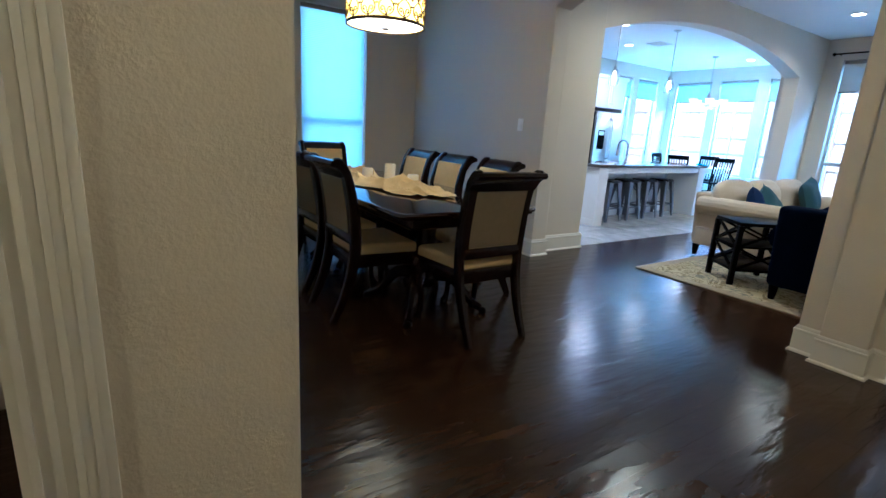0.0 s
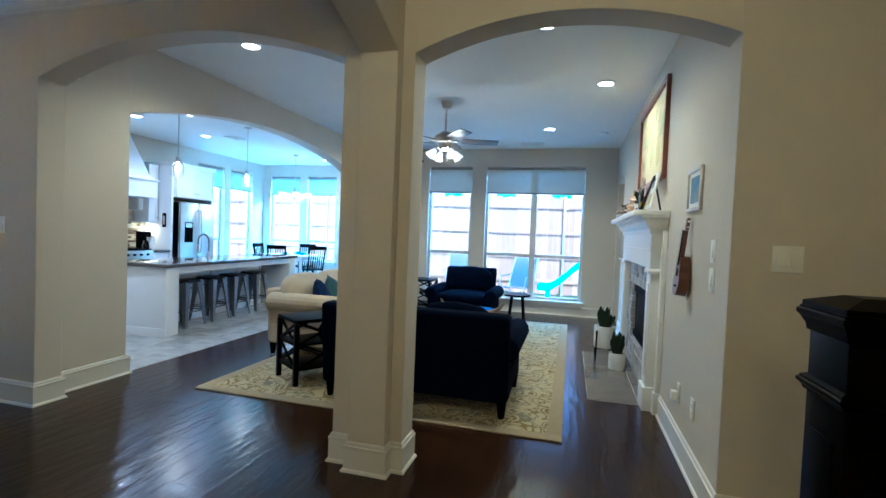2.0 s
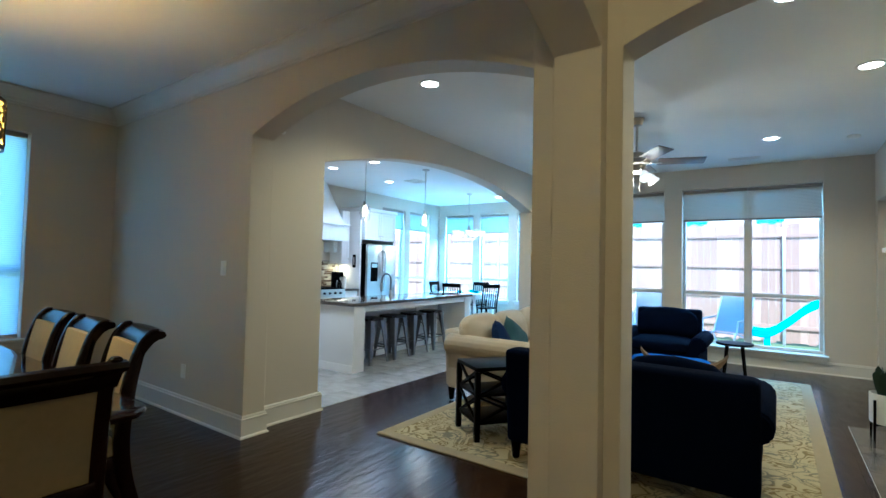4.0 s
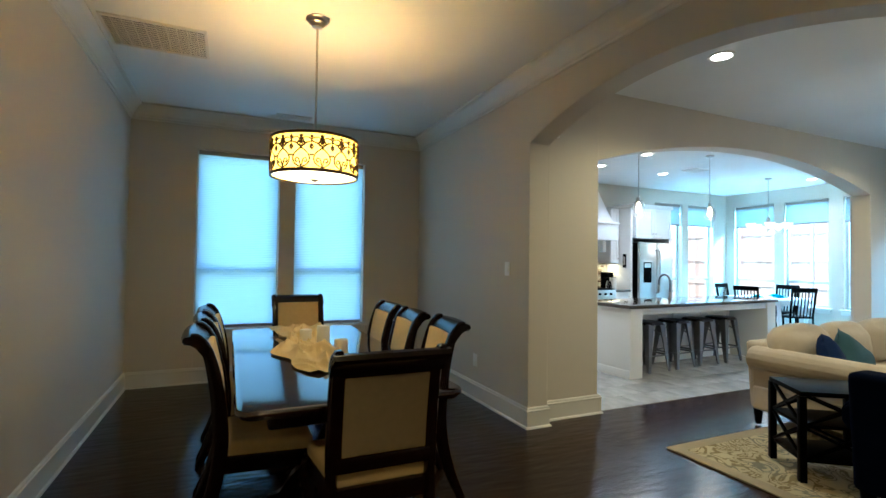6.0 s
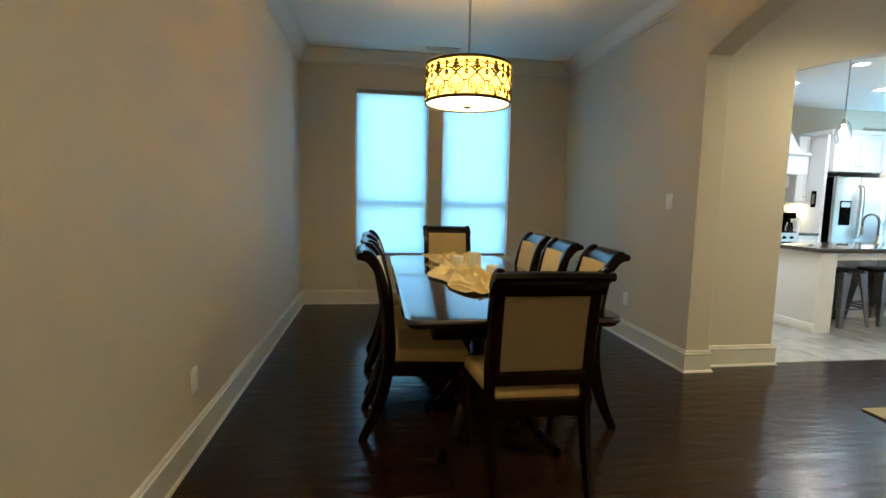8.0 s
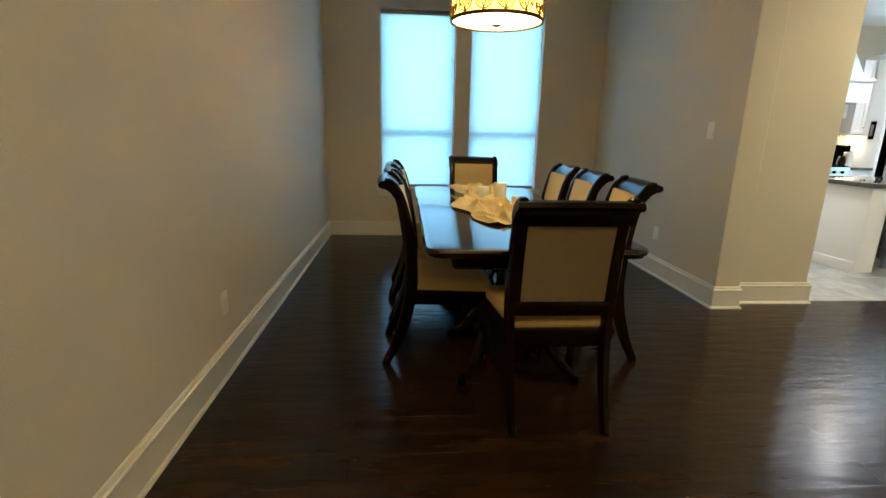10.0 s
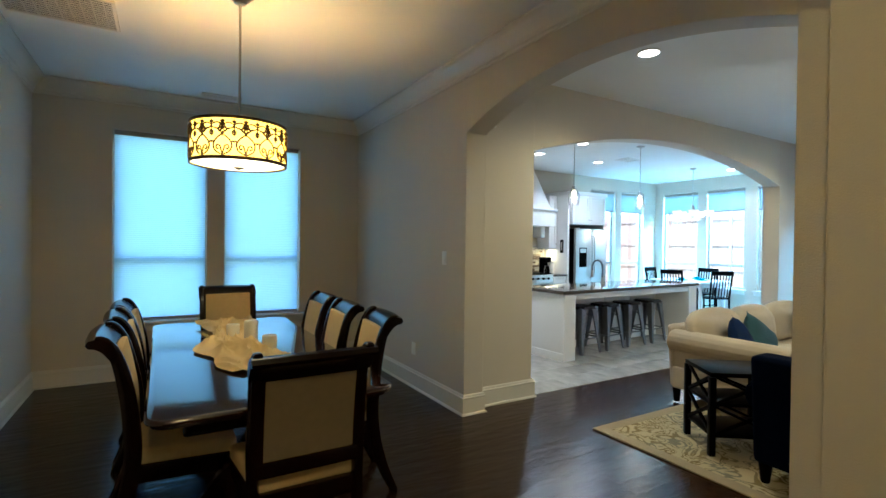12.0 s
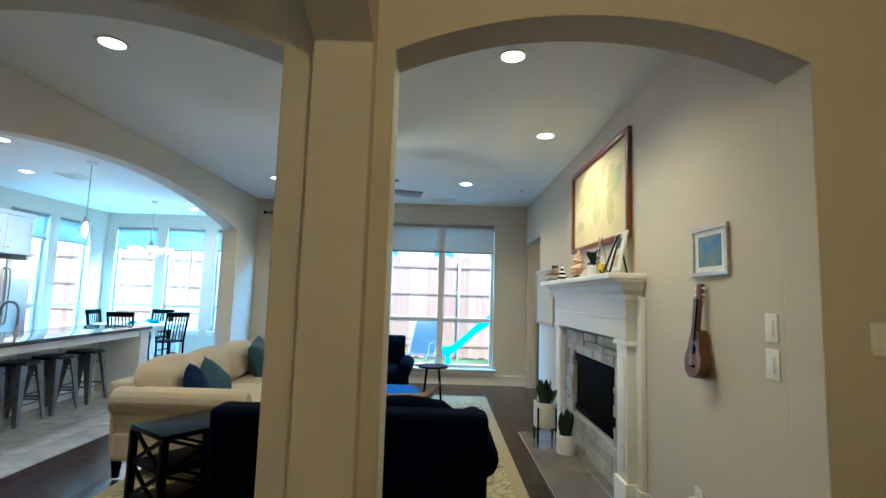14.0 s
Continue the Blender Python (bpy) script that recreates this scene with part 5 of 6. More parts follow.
# ---- ceiling fan ----
fan = thing("ceiling_fan", "nickel ceiling fan with frosted lamps and dark blades", "ceiling fan", pose(2.09, 3.09, 0))
part("canopy", lathe([(0.001, H), (0.07, H), (0.07, H - 0.015), (0.05, H - 0.07), (0.016, H - 0.085), (0.001, H - 0.085)], 24), M_NICKEL, fan)
part("rod", tube([(0, 0, H - 0.08), (0, 0, 2.56)], 0.012, 10), M_NICKEL, fan)
part("motor", lathe([(0.001, 2.58), (0.05, 2.575), (0.085, 2.55), (0.12, 2.53), (0.135, 2.49), (0.12, 2.45), (0.09, 2.44), (0.07, 2.40), (0.075, 2.37), (0.05, 2.35), (0.001, 2.345)], 28), M_NICKEL, fan)
M_BLADE = material("fan_blade", (0.11, 0.09, 0.08), 0.28, second=(0.07, 0.055, 0.05), scale=4, stretch=(1, 8, 1))
for k in range(5):
    b = part("blade", box(0.20, 0.64, -0.072, 0.072, -0.004, 0.004, 0.003), M_BLADE, fan)
    b.matrix_basis = pose(0, 0, 2.47, 0, 0, 72 * k + 18) @ pose(0, 0, 0, -13, 0, 0)
    part("blade_arm", tube([(0.10, 0, 0.0), (0.16, 0, -0.012), (0.24, 0, -0.006)], 0.012, 6), M_NICKEL, b)
M_FROST = emitter("frosted_lamp_glass", (1.0, 0.93, 0.80), 0.14)
for k in range(4):
    a = math.radians(90 * k + 40)
    d = Vector((math.cos(a), math.sin(a), 0))
    arm = part("lamp_arm", tube([d * 0.05 + Vector((0, 0, 2.37)), d * 0.10 + Vector((0, 0, 2.385)), d * 0.13 + Vector((0, 0, 2.35))], 0.009, 6), M_NICKEL, fan)
    g = part("lamp_glass", lathe([(0.020, 0.0), (0.034, -0.02), (0.045, -0.06), (0.062, -0.10), (0.056, -0.10), (0.038, -0.05), (0.001, -0.01)], 18), M_FROST, fan, "frosted bell glass, lit")
    g.matrix_basis = Matrix.Translation(d * 0.13 + Vector((0, 0, 2.35))) @ pose(0, 0, 0, 0, 0, math.degrees(a)) @ pose(0, 0, 0, 0, -38, 0)
part("pull_chain", tube([(0.03, 0, 2.35), (0.03, 0, 2.16)], 0.002, 5), M_NICKEL, fan)
lamp("fan_lamp", "POINT", pose(2.09, 3.09, 2.22), 16, SOFT, 0.12)


# ---- downlights ----
def downlight(x, y, power, colour):
    d = thing("downlight", "round recessed ceiling downlight, lit", "ceiling light", pose(x, y, H), "recessed downlights")
    bm = bmesh.new()
    add_lathe(bm, [(0.072, -0.001), (0.095, -0.001), (0.095, -0.006), (0.088, -0.010), (0.072, -0.008)], 28)
    bmesh.ops.delete(bm, geom=[f for f in bm.faces if len(f.verts) > 4], context="FACES_ONLY")
    part("trim_ring", bm, M_TRIM, d)
    part("lens", lathe([(0.001, -0.001), (0.072, -0.001), (0.072, -0.005), (0.001, -0.006)], 24), M_DOWN, d, "glowing lens")
    lamp("downlight_lamp", "SPOT", pose(x, y, H - 0.03), power, colour, 0.06, 150, 0.8)


for x, y in ((0.82, 1.16), (3.35, 1.17), (3.87, 2.62), (3.23, 4.63), (0.67, 4.61)):
    downlight(x, y, 98, (1.0, 0.81, 0.44))
for x, y in ((-2.75, 3.25), (-1.82, 3.26), (-2.79, 4.69), (-1.7, 1.4), (-2.7, 1.5), (-1.9, 7.4)):
    downlight(x, y, 72, (0.96, 0.97, 1.0))
for x, y in ((3.4, -2.2), (3.4, -5.0)):
    fl = thing("flush_ceiling_light", "round frosted flush ceiling light in the hall", "ceiling light", pose(x, y, H), "hall ceiling lights")
    part("pan", lathe([(0.001, 0), (0.16, 0), (0.165, -0.03), (0.001, -0.03)], 28), M_NICKEL, fl)
    part("dome", lathe([(0.15, -0.03), (0.14, -0.07), (0.09, -0.11), (0.001, -0.125)], 28), M_DIFF, fl)
    lamp("hall_lamp", "POINT", pose(x, y, H - 0.22), 41, (1.0, 0.715, 0.29), 0.12)
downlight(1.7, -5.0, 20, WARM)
downlight(5.0, 5.3, 22, WARM)
grille("ceiling_vent", 2.72, 3.10, 5.58, 5.70, H, "small white ceiling vent near the windows", 3)
grille("ceiling_vent", -2.45, -2.15, 4.72, 5.05, H, "white ceiling vent over the kitchen", 8)
sd = thing("smoke_detector", "small white round smoke detector on the ceiling", "smoke detector", pose(4.0, 4.95, H))
part("body", lathe([(0.001, 0), (0.06, 0), (0.062, -0.015), (0.05, -0.032), (0.001, -0.036)], 24), M_PLATE, sd)
ms = thing("motion_sensor", "small white corner sensor high on the wall", "sensor", pose(-0.15, 0.36, 2.48))
part("body", box(0, 0.04, -0.03, 0.03, -0.05, 0.05, 0.012), M_PLATE, ms)

# ---- stairs post ----
nw = thing("newel_post", "black square newel post with moulded cap at the stairs", "stair post", pose(4.36, -1.02, 0))
part("plinth", box(-0.108, 0.108, -0.108, 0.108, 0, 0.30, 0.005), M_BLACK, nw)
part("shaft", box(-0.097, 0.097, -0.097, 0.097, 0.30, 1.17, 0.004), M_BLACK, nw)
for s, ax in ((1, 0), (-1, 0), (1, 1), (-1, 1)):
    b = (s * 0.097, s * 0.101, -0.06, 0.06) if ax == 0 else (-0.06, 0.06, s * 0.097, s * 0.101)
    part("panel", box(min(b[0], b[1]), max(b[0], b[1]), min(b[2], b[3]), max(b[2], b[3]), 0.36, 0.87, 0.002), M_BLACK, nw)
SQ = [(-0.097, -0.097), (0.097, -0.097), (0.097, 0.097), (-0.097, 0.097)]
part("collar", sweep(SQ, [(0, 0.960), (0.006, 0.962), (0.010, 0.972), (0.020, 0.982), (0.020, 0.990), (0.014, 0.994), (0.014, 0.999), (0.004, 1.004), (0, 1.006)], True), M_BLACK, nw, smooth=False)
part("cap_moulding", sweep(SQ, [(0, 1.125), (0.006, 1.128), (0.009, 1.146), (0.020, 1.166), (0.026, 1.172), (0.026, 1.184), (0.020, 1.188), (0.020, 1.194), (0, 1.194)], True), M_BLACK, nw, smooth=False)
bm = box(-0.113, 0.113, -0.113, 0.113, 1.194, 1.208)
top = [f for f in bm.faces if f.normal.z > 0.9]
r = bmesh.ops.inset_region(bm, faces=top, thickness=0.095)
for f in top:
    for v in f.verts:
        v.co.z = 1.232
part("cap", bm, M_BLACK, nw, smooth=False)
hr = thing("stair_rail", "black wooden handrail with balusters beside the stairs", "railing")
part("handrail", box(4.43, 7.6, -1.06, -1.0, 0.87, 0.93, 0.012, 3), M_BLACK, hr)
part("bottom_rail", box(4.42, 7.6, -1.055, -1.005, 0.08, 0.12, 0.006), M_BLACK, hr)
for k in range(24):
    x = 4.55 + 0.128 * k
    part("baluster", box(x - 0.008, x + 0.008, -1.038, -1.022, 0.12, 0.87), M_BLACK, hr, smooth=False)
part("rail_end", box(7.6, 7.9, -1.07, -0.99, 0, 1.04, 0.005), M_BLACK, hr)

# ---- kitchen ----
IM = pose(-0.965, 2.07, 0, 0, 0, 3.0)
isl = thing("kitchen_island", "white panelled kitchen island with open seating side", "kitchen island", IM)
IL = 2.95
part("end_panel", box(-0.75, 0.0, 0, 0.20, 0, 0.82, 0.004), M_WHITE, isl)
part("end_panel", box(-0.75, 0.0, IL - 0.20, IL, 0, 0.82, 0.004), M_WHITE, isl)
part("body", box(-0.75, -0.54, 0.20, IL - 0.20, 0.0, 0.82, 0.003), M_WHITE, isl)
part("apron", box(-0.54, -0.01, 0.20, IL - 0.20, 0.74, 0.82, 0.003), M_WHITE, isl)
for k in range(5):
    y = 0.24 + (IL - 0.48) * k / 4
    part("batten", box(-0.542, -0.528, y - 0.022, y + 0.022, 0.12, 0.74, 0.002), M_WHITE, isl)
part("toe_board", box(-0.542, -0.525, 0.20, IL - 0.20, 0.0, 0.12, 0.003), M_WHITE, isl)
part("skirting", box(-0.77, 0.012, -0.014, 0.0, 0.0, 0.10, 0.004), M_WHITE, isl)
part("corner_board", box(0.0, 0.012, 0.0, 0.20, 0.0, 0.82, 0.003), M_WHITE, isl)
part("corner_board", box(0.0, 0.012, IL - 0.20, IL, 0.0, 0.82, 0.003), M_WHITE, isl)
top_ = tagged(finish(box(-0.80, 0.035, -0.035, IL + 0.035, 0.822, 0.862, 0.006, 3), "island_worktop", M_GRANITE, smooth=True), "dark polished granite worktop on the island", "worktop")
top_.matrix_world = IM
fa = thing("kitchen_faucet", "tall arched nickel kitchen faucet on the island", "faucet", IM @ pose(-0.52, 1.38, 0.862))
part("base", lathe([(0.001, 0), (0.030, 0), (0.026, 0.02), (0.016, 0.04), (0.016, 0.10)], 16), M_NICKEL, fa)
arc = [(0, 0, 0.08), (0, 0, 0.24)] + [(-0.09 * (1 - math.cos(a)), 0, 0.24 + 0.10 * math.sin(a)) for a in (math.pi * k / 10 for k in range(1, 11))] + [(-0.18, 0, 0.18)]
part("spout", tube(arc, 0.013, 10), M_GUN, fa)
part("spray_head", lathe([(0.014, 0.19), (0.020, 0.17), (0.022, 0.10), (0.016, 0.09)], 14, (-0.18, 0, 0)), M_NICKEL, fa)
part("lever", tube([(0, 0, 0.09), (0.0, 0.05, 0.10), (0, 0.09, 0.13)], [0.010, 0.008, 0.006], 8), M_NICKEL, fa)


def bar_stool():
    s = thing("bar_stool", "gunmetal industrial bar stool with splayed legs", "stool", group="stools at the island")
    bm = box(-0.158, 0.158, -0.158, 0.158, 0.578, 0.612)
    bmesh.ops.bevel(bm, geom=[e for e in bm.edges if abs(e.verts[0].co.z - e.verts[1].co.z) > 0.01], offset=0.05, segments=4, affect="EDGES")
    bmesh.ops.bevel(bm, geom=[e for e in bm.edges if e.verts[0].co.z > 0.61 and e.verts[1].co.z > 0.61], offset=0.008, segments=2, affect="EDGES")
    part("seat", bm, M_SEAT, s, "dark pressed-metal seat")
    for x in (-1, 1):
        for y in (-1, 1):
            # folded sheet leg, wide under the seat and narrow at the foot
            bm = bmesh.new()
            rows = []
            for u, w in ((0, 0.095), (0.35, 0.070), (0.7, 0.052), (1, 0.036)):
                cx, cy, cz = x * (0.148 + 0.046 * u), y * (0.148 + 0.046 * u), 0.59 * (1 - u)
                rows.append([bm.verts.new(p) for p in ((cx, cy, cz), (cx - x * w, cy, cz), (cx - x * w, cy - y * 0.005, cz), (cx - x * 0.005, cy - y * 0.005, cz), (cx - x * 0.005, cy - y * w, cz), (cx, cy - y * w, cz))])
            for p, q in zip(rows, rows[1:]):
                for i in range(6):
                    bm.faces.new((p[i], p[(i + 1) % 6], q[(i + 1) % 6], q[i]))
            bm.faces.new(rows[0])
            bm.faces.new(rows[-1])
            part("leg", bm, M_GUN, s, smooth=False)
    q = [(0.175, 0.175), (-0.175, 0.175), (-0.175, -0.175), (0.175, -0.175)]
    for a in range(4):
        part("foot_rail", tube([(*q[a], 0.20), (*q[(a + 1) % 4], 0.20)], 0.010, 6), M_GUN, s)
        part("brace", tube([(q[a][0] * 0.93, q[a][1] * 0.93, 0.40), (0, 0, 0.56)], 0.007, 6), M_GUN, s)
    return s


M_SEAT = material("dark_seat_metal", (0.030, 0.026, 0.024), 0.35, 0.6, second=(0.018, 0.016, 0.015), scale=9, rough_vary=0.1)
st = bar_stool()
st.matrix_world = IM @ pose(-0.305, 0.66, 0.003)
for y, rz in ((1.165, 2), (1.655, -2), (2.17, 3)):
    copy_thing(st, IM @ pose(-0.305, y, 0.003, 0, 0, rz))

# fridge and its surround
fr = thing("refrigerator", "stainless french door refrigerator with water dispenser", "refrigerator", pose(-3.35, 4.74, 0))
part("body", box(-0.70, -0.06, 0, 0.86, 0.02, 1.75, 0.006), M_SOOT, fr, "dark grey side panels")
for a, b in ((0.003, 0.428), (0.432, 0.857)):
    d = part("door", box(-0.055, 0.0, a, b, 0.66, 1.748, 0.012, 3), M_STEEL, fr)
    hx = 0.40 if a < 0.2 else 0.46
    part("handle", tube(curve_pts([(0.0, hx, 0.80), (0.055, hx, 0.86), (0.06, hx, 1.2), (0.055, hx, 1.55), (0.0, hx, 1.62)], 16), 0.013, 8), M_STEEL, d)
d = part("freezer_drawer", box(-0.055, 0.0, 0.003, 0.857, 0.06, 0.65, 0.012, 3), M_STEEL, fr)
part("handle", tube([(0.0, 0.10, 0.58), (0.05, 0.14, 0.58), (0.05, 0.72, 0.58), (0.0, 0.76, 0.58)], 0.013, 8), M_STEEL, d)
dp = part("dispenser", box(0.0, 0.006, 0.10, 0.30, 1.00, 1.38, 0.003), M_SOOT, fr, "black water dispenser")
part("display", box(0.006, 0.008, 0.12, 0.28, 1.28, 1.36), M_STEEL, dp)


def cabinet(name, label, m, w, d, z0, z1, doors, group="", knob=True):
    """Front faces +x locally, doors side by side along y."""
    c = thing(name, label, "cabinet", m, group)
    part("body", box(-d, -0.02, 0, w, z0, z1, 0.003), M_WHITE, c)
    step = w / doors
    for k in range(doors):
        a, b = k * step + 0.004, (k + 1) * step - 0.004
        dr_ = part("door", box(-0.02, 0.0, a, b, z0 + 0.004, z1 - 0.004, 0.003), M_WHITE, c)
        for y0, y1, lo, hi in ((a, a + 0.055, z0 + 0.004, z1 - 0.004), (b - 0.055, b, z0 + 0.004, z1 - 0.004), (a + 0.055, b - 0.055, z0 + 0.004, z0 + 0.06), (a + 0.055, b - 0.055, z1 - 0.06, z1 - 0.004)):
            part("stile", box(0.0, 0.009, y0, y1, lo, hi, 0.002), M_WHITE, dr_)
        if knob:
            ky = b - 0.03 if k % 2 == 0 else a + 0.03
            kz = z0 + 0.09 if z0 > 1 else z1 - 0.09
            part("knob", lathe([(0.004, 0), (0.004, 0.014), (0.013, 0.02), (0.012, 0.028), (0.001, 0.03)], 12), M_NICKEL, dr_).matrix_basis = pose(0.009, ky, kz, 0, 90, 0)
    return c


cabinet("fridge_cabinet", "white shaker cabinet above the refrigerator", pose(-3.42, 4.71, 0), 0.92, 0.66, 1.83, 2.40, 2)
sp2 = thing("refrigerator_surround", "tall white side panel beside the refrigerator", "cabinet")
part("panel", box(-4.10, -3.48, 4.65, 4.70, 0, 2.40, 0.003), M_WHITE, sp2)
part("crown", box(-4.10, -3.40, 4.63, 5.68, 2.40, 2.47, 0.012, 3), M_WHITE, sp2)
part("panel", box(-4.10, -3.48, 5.64, 5.67, 0, 2.40, 0.003), M_WHITE, sp2)
ca = thing("wall_plaque", "dark metal wall plaque on the cabinet panel", "plaque", pose(-3.62, 4.648, 1.40))
part("plate", box(-0.04, 0.04, -0.012, 0.0, -0.13, 0.13, 0.012), M_SOOT, ca)
part("inset", box(-0.02, 0.02, -0.016, -0.012, -0.08, 0.08, 0.004), M_NICKEL, ca)
for k, y in enumerate((0.60, 1.50, 2.40)):
    cabinet("base_cabinet", "white shaker base cabinet along the kitchen wall", pose(-3.50, y, 0), 0.88, 0.60, 0.10, 0.82, 2, "kitchen base cabinets")
cabinet("base_cabinet", "white shaker base cabinet beside the refrigerator", pose(-3.50, 4.31, 0), 0.33, 0.60, 0.10, 0.82, 1, "kitchen base cabinets")
cabinet("wall_cabinet", "tall white wall cabinet beside the range hood", pose(-3.77, 4.43, 0), 0.21, 0.33, 1.35, 2.40, 1)
cabinet("wall_cabinet", "tall white wall cabinet along the kitchen wall", pose(-3.77, 2.30, 0), 0.75, 0.33, 1.35, 2.40, 2)
for y0, y1 in ((0.58, 3.52), (4.305, 4.648)):
    tagged(finish(box(-4.10, -3.47, y0, y1, 0.822, 0.86, 0.006, 3), "worktop", M_GRANITE, smooth=True), "dark granite worktop along the back wall", "worktop")
rg_ = thing("gas_range", "stainless gas range under the hood", "range", pose(-3.48, 3.53, 0))
part("body", box(-0.62, 0, 0, 0.77, 0.05, 0.86, 0.006), M_STEEL, rg_)
part("oven_door", box(0, 0.03, 0.02, 0.75, 0.15, 0.68, 0.008), M_SOOT, rg_)
part("handle", tube([(0.03, 0.08, 0.71), (0.07, 0.10, 0.71), (0.07, 0.67, 0.71), (0.03, 0.69, 0.71)], 0.011, 8), M_STEEL, rg_)
for k in range(5):
    part("knob", lathe([(0.001, 0), (0.022, 0), (0.018, 0.03), (0.001, 0.03)], 12), M_SOOT, rg_).matrix_basis = pose(0.0, 0.12 + 0.13 * k, 0.79, 0, 90, 0)
for k in range(3):
    part("grate", box(-0.56, -0.06, 0.03 + 0.245 * k, 0.25 + 0.245 * k, 0.86, 0.885, 0.006), M_SOOT, rg_)
hd_ = thing("range_hood", "white tapered wooden range hood with moulded mantle", "range hood", pose(-4.10, 3.92, 0))
bm = bmesh.new()
lo = [bm.verts.new(p) for p in ((0, -0.42, 2.07), (0.52, -0.42, 2.07), (0.52, 0.42, 2.07), (0, 0.42, 2.07))]
hi = [bm.verts.new(p) for p in ((0, -0.20, H - 0.01), (0.20, -0.20, H - 0.01), (0.20, 0.20, H - 0.01), (0, 0.20, H - 0.01))]
bm.faces.new(lo)
bm.faces.new(hi)
for i in range(4):
    bm.faces.new((lo[i], lo[(i + 1) % 4], hi[(i + 1) % 4], hi[i]))
part("chimney", bm, M_WHITE, hd_, smooth=False)
part("mantle", box(0, 0.56, -0.46, 0.46, 1.78, 2.07, 0.006), M_WHITE, hd_)
part("mantle_shelf", box(0, 0.60, -0.50, 0.50, 2.07, 2.11, 0.010, 3), M_WHITE, hd_)
for s in (-1, 1):
    part("corbel", box(0, 0.30, s * 0.40 - 0.05, s * 0.40 + 0.05, 1.56, 1.78, 0.03, 3), M_WHITE, hd_)
# mosaic splashback
bs = structure(new("splashback"), "glass mosaic splashback in brown and cream strips")
part("bed", box(-4.10, -4.094, 2.3, 4.598, 0.862, 1.40), M_GROUT, bs)
M_MOS = [material("mosaic", c, 0.15, scale=20, vary=0.2) for c in ((0.50, 0.46, 0.36), (0.10, 0.065, 0.04), (0.26, 0.21, 0.15))]
random.seed(11)
for j in range(14):
    y = 3.05 + random.uniform(0, 0.06)
    while y < 4.5 and j < 14:
        w = random.choice((0.07, 0.10, 0.14))
        part("tile", box(-4.094, -4.088, y, min(4.59, y + w - 0.004), 0.866 + 0.037 * j, 0.866 + 0.037 * j + 0.033), random.choice(M_MOS), bs, smooth=False)
        y += w
for y, h, mt, nm, lab in ((4.38, 0.26, M_SOOT, "coffee_maker", "black coffee maker on the back worktop"), (4.54, 0.24, M_POT, "canister", "white canister on the back worktop")):
    c = thing(nm, lab, nm.replace("_", " "), pose(-3.80, y, 0.86))
    if nm == "canister":
        part("jar", lathe([(0.001, 0), (0.06, 0), (0.062, 0.20), (0.05, 0.21), (0.001, 0.21)], 20), mt, c)
        part("lid", lathe([(0.001, 0.21), (0.055, 0.21), (0.05, 0.235), (0.012, 0.24), (0.012, 0.255), (0.001, 0.257)], 20), M_STEEL, c)
    else:
        part("body", box(-0.09, -0.01, -0.08, 0.08, 0, 0.30, 0.012), mt, c)
        part("head", box(-0.09, 0.09, -0.08, 0.08, 0.22, 0.32, 0.015), mt, c)
        part("carafe", lathe([(0.001, 0.01), (0.05, 0.01), (0.062, 0.06), (0.045, 0.14), (0.04, 0.16)], 16, (0.05, 0, 0)), M_CLEAR, c)
        part("base", box(-0.09, 0.11, -0.08, 0.08, 0, 0.012, 0.004), mt, c)


def pendant(x, y, z):
    p = thing("glass_pendant", "clear glass pendant lamp with a glowing bulb", "pendant lamp", pose(x, y, 0), "pendants over the island")
    part("canopy", lathe([(0.001, H), (0.06, H), (0.06, H - 0.015), (0.012, H - 0.03), (0.001, H - 0.03)], 20), M_NICKEL, p)
    part("rod", tube([(0, 0, H - 0.02), (0, 0, z + 0.16)], 0.006, 8), M_NICKEL, p)
    part("socket", lathe([(0.006, z + 0.17), (0.026, z + 0.16), (0.028, z + 0.10), (0.018, z + 0.09)], 16), M_NICKEL, p)
    part("glass", lathe([(0.030, z + 0.13), (0.050, z + 0.10), (0.075, z + 0.02), (0.070, z - 0.06), (0.055, z - 0.10), (0.052, z - 0.10), (0.067, z - 0.06), (0.072, z + 0.02), (0.047, z + 0.10), (0.027, z + 0.13)], 24), M_CLEAR, p)
    part("bulb", lathe([(0.012, z + 0.09), (0.022, z + 0.05), (0.032, z + 0.01), (0.028, z - 0.02), (0.001, z - 0.035)], 16), M_BULB, p, "glowing filament bulb")
    lamp("pendant_lamp", "POINT", pose(x, y, z - 0.14), 9, SOFT, 0.05)


pendant(-1.42, 2.68, 2.06)
pendant(-1.48, 4.13, 2.08)

# light under the wall cabinet
lamp("under_cabinet_lamp", "AREA", pose(-3.92, 4.53, 1.335), 3, (1.0, 0.80, 0.42), 0.16)

# breakfast nook
nt = thing("breakfast_table", "white topped breakfast table on dark legs", "table", pose(-2.62, 7.28, 0))
part("tabletop", box(-0.56, 0.56, -0.50, 0.50, 0.70, 0.74, 0.01, 3), M_WHITE, nt)
part("apron", box(-0.49, 0.49, -0.43, 0.43, 0.62, 0.70, 0.004), M_WHITE, nt)
for x in (-0.46, 0.46):
    for y in (-0.40, 0.40):
        part("leg", lathe([(0.03, 0), (0.024, 0.05), (0.036, 0.35), (0.028, 0.55), (0.042, 0.62)], 14, (x, y, 0)), M_WHITE, nt)


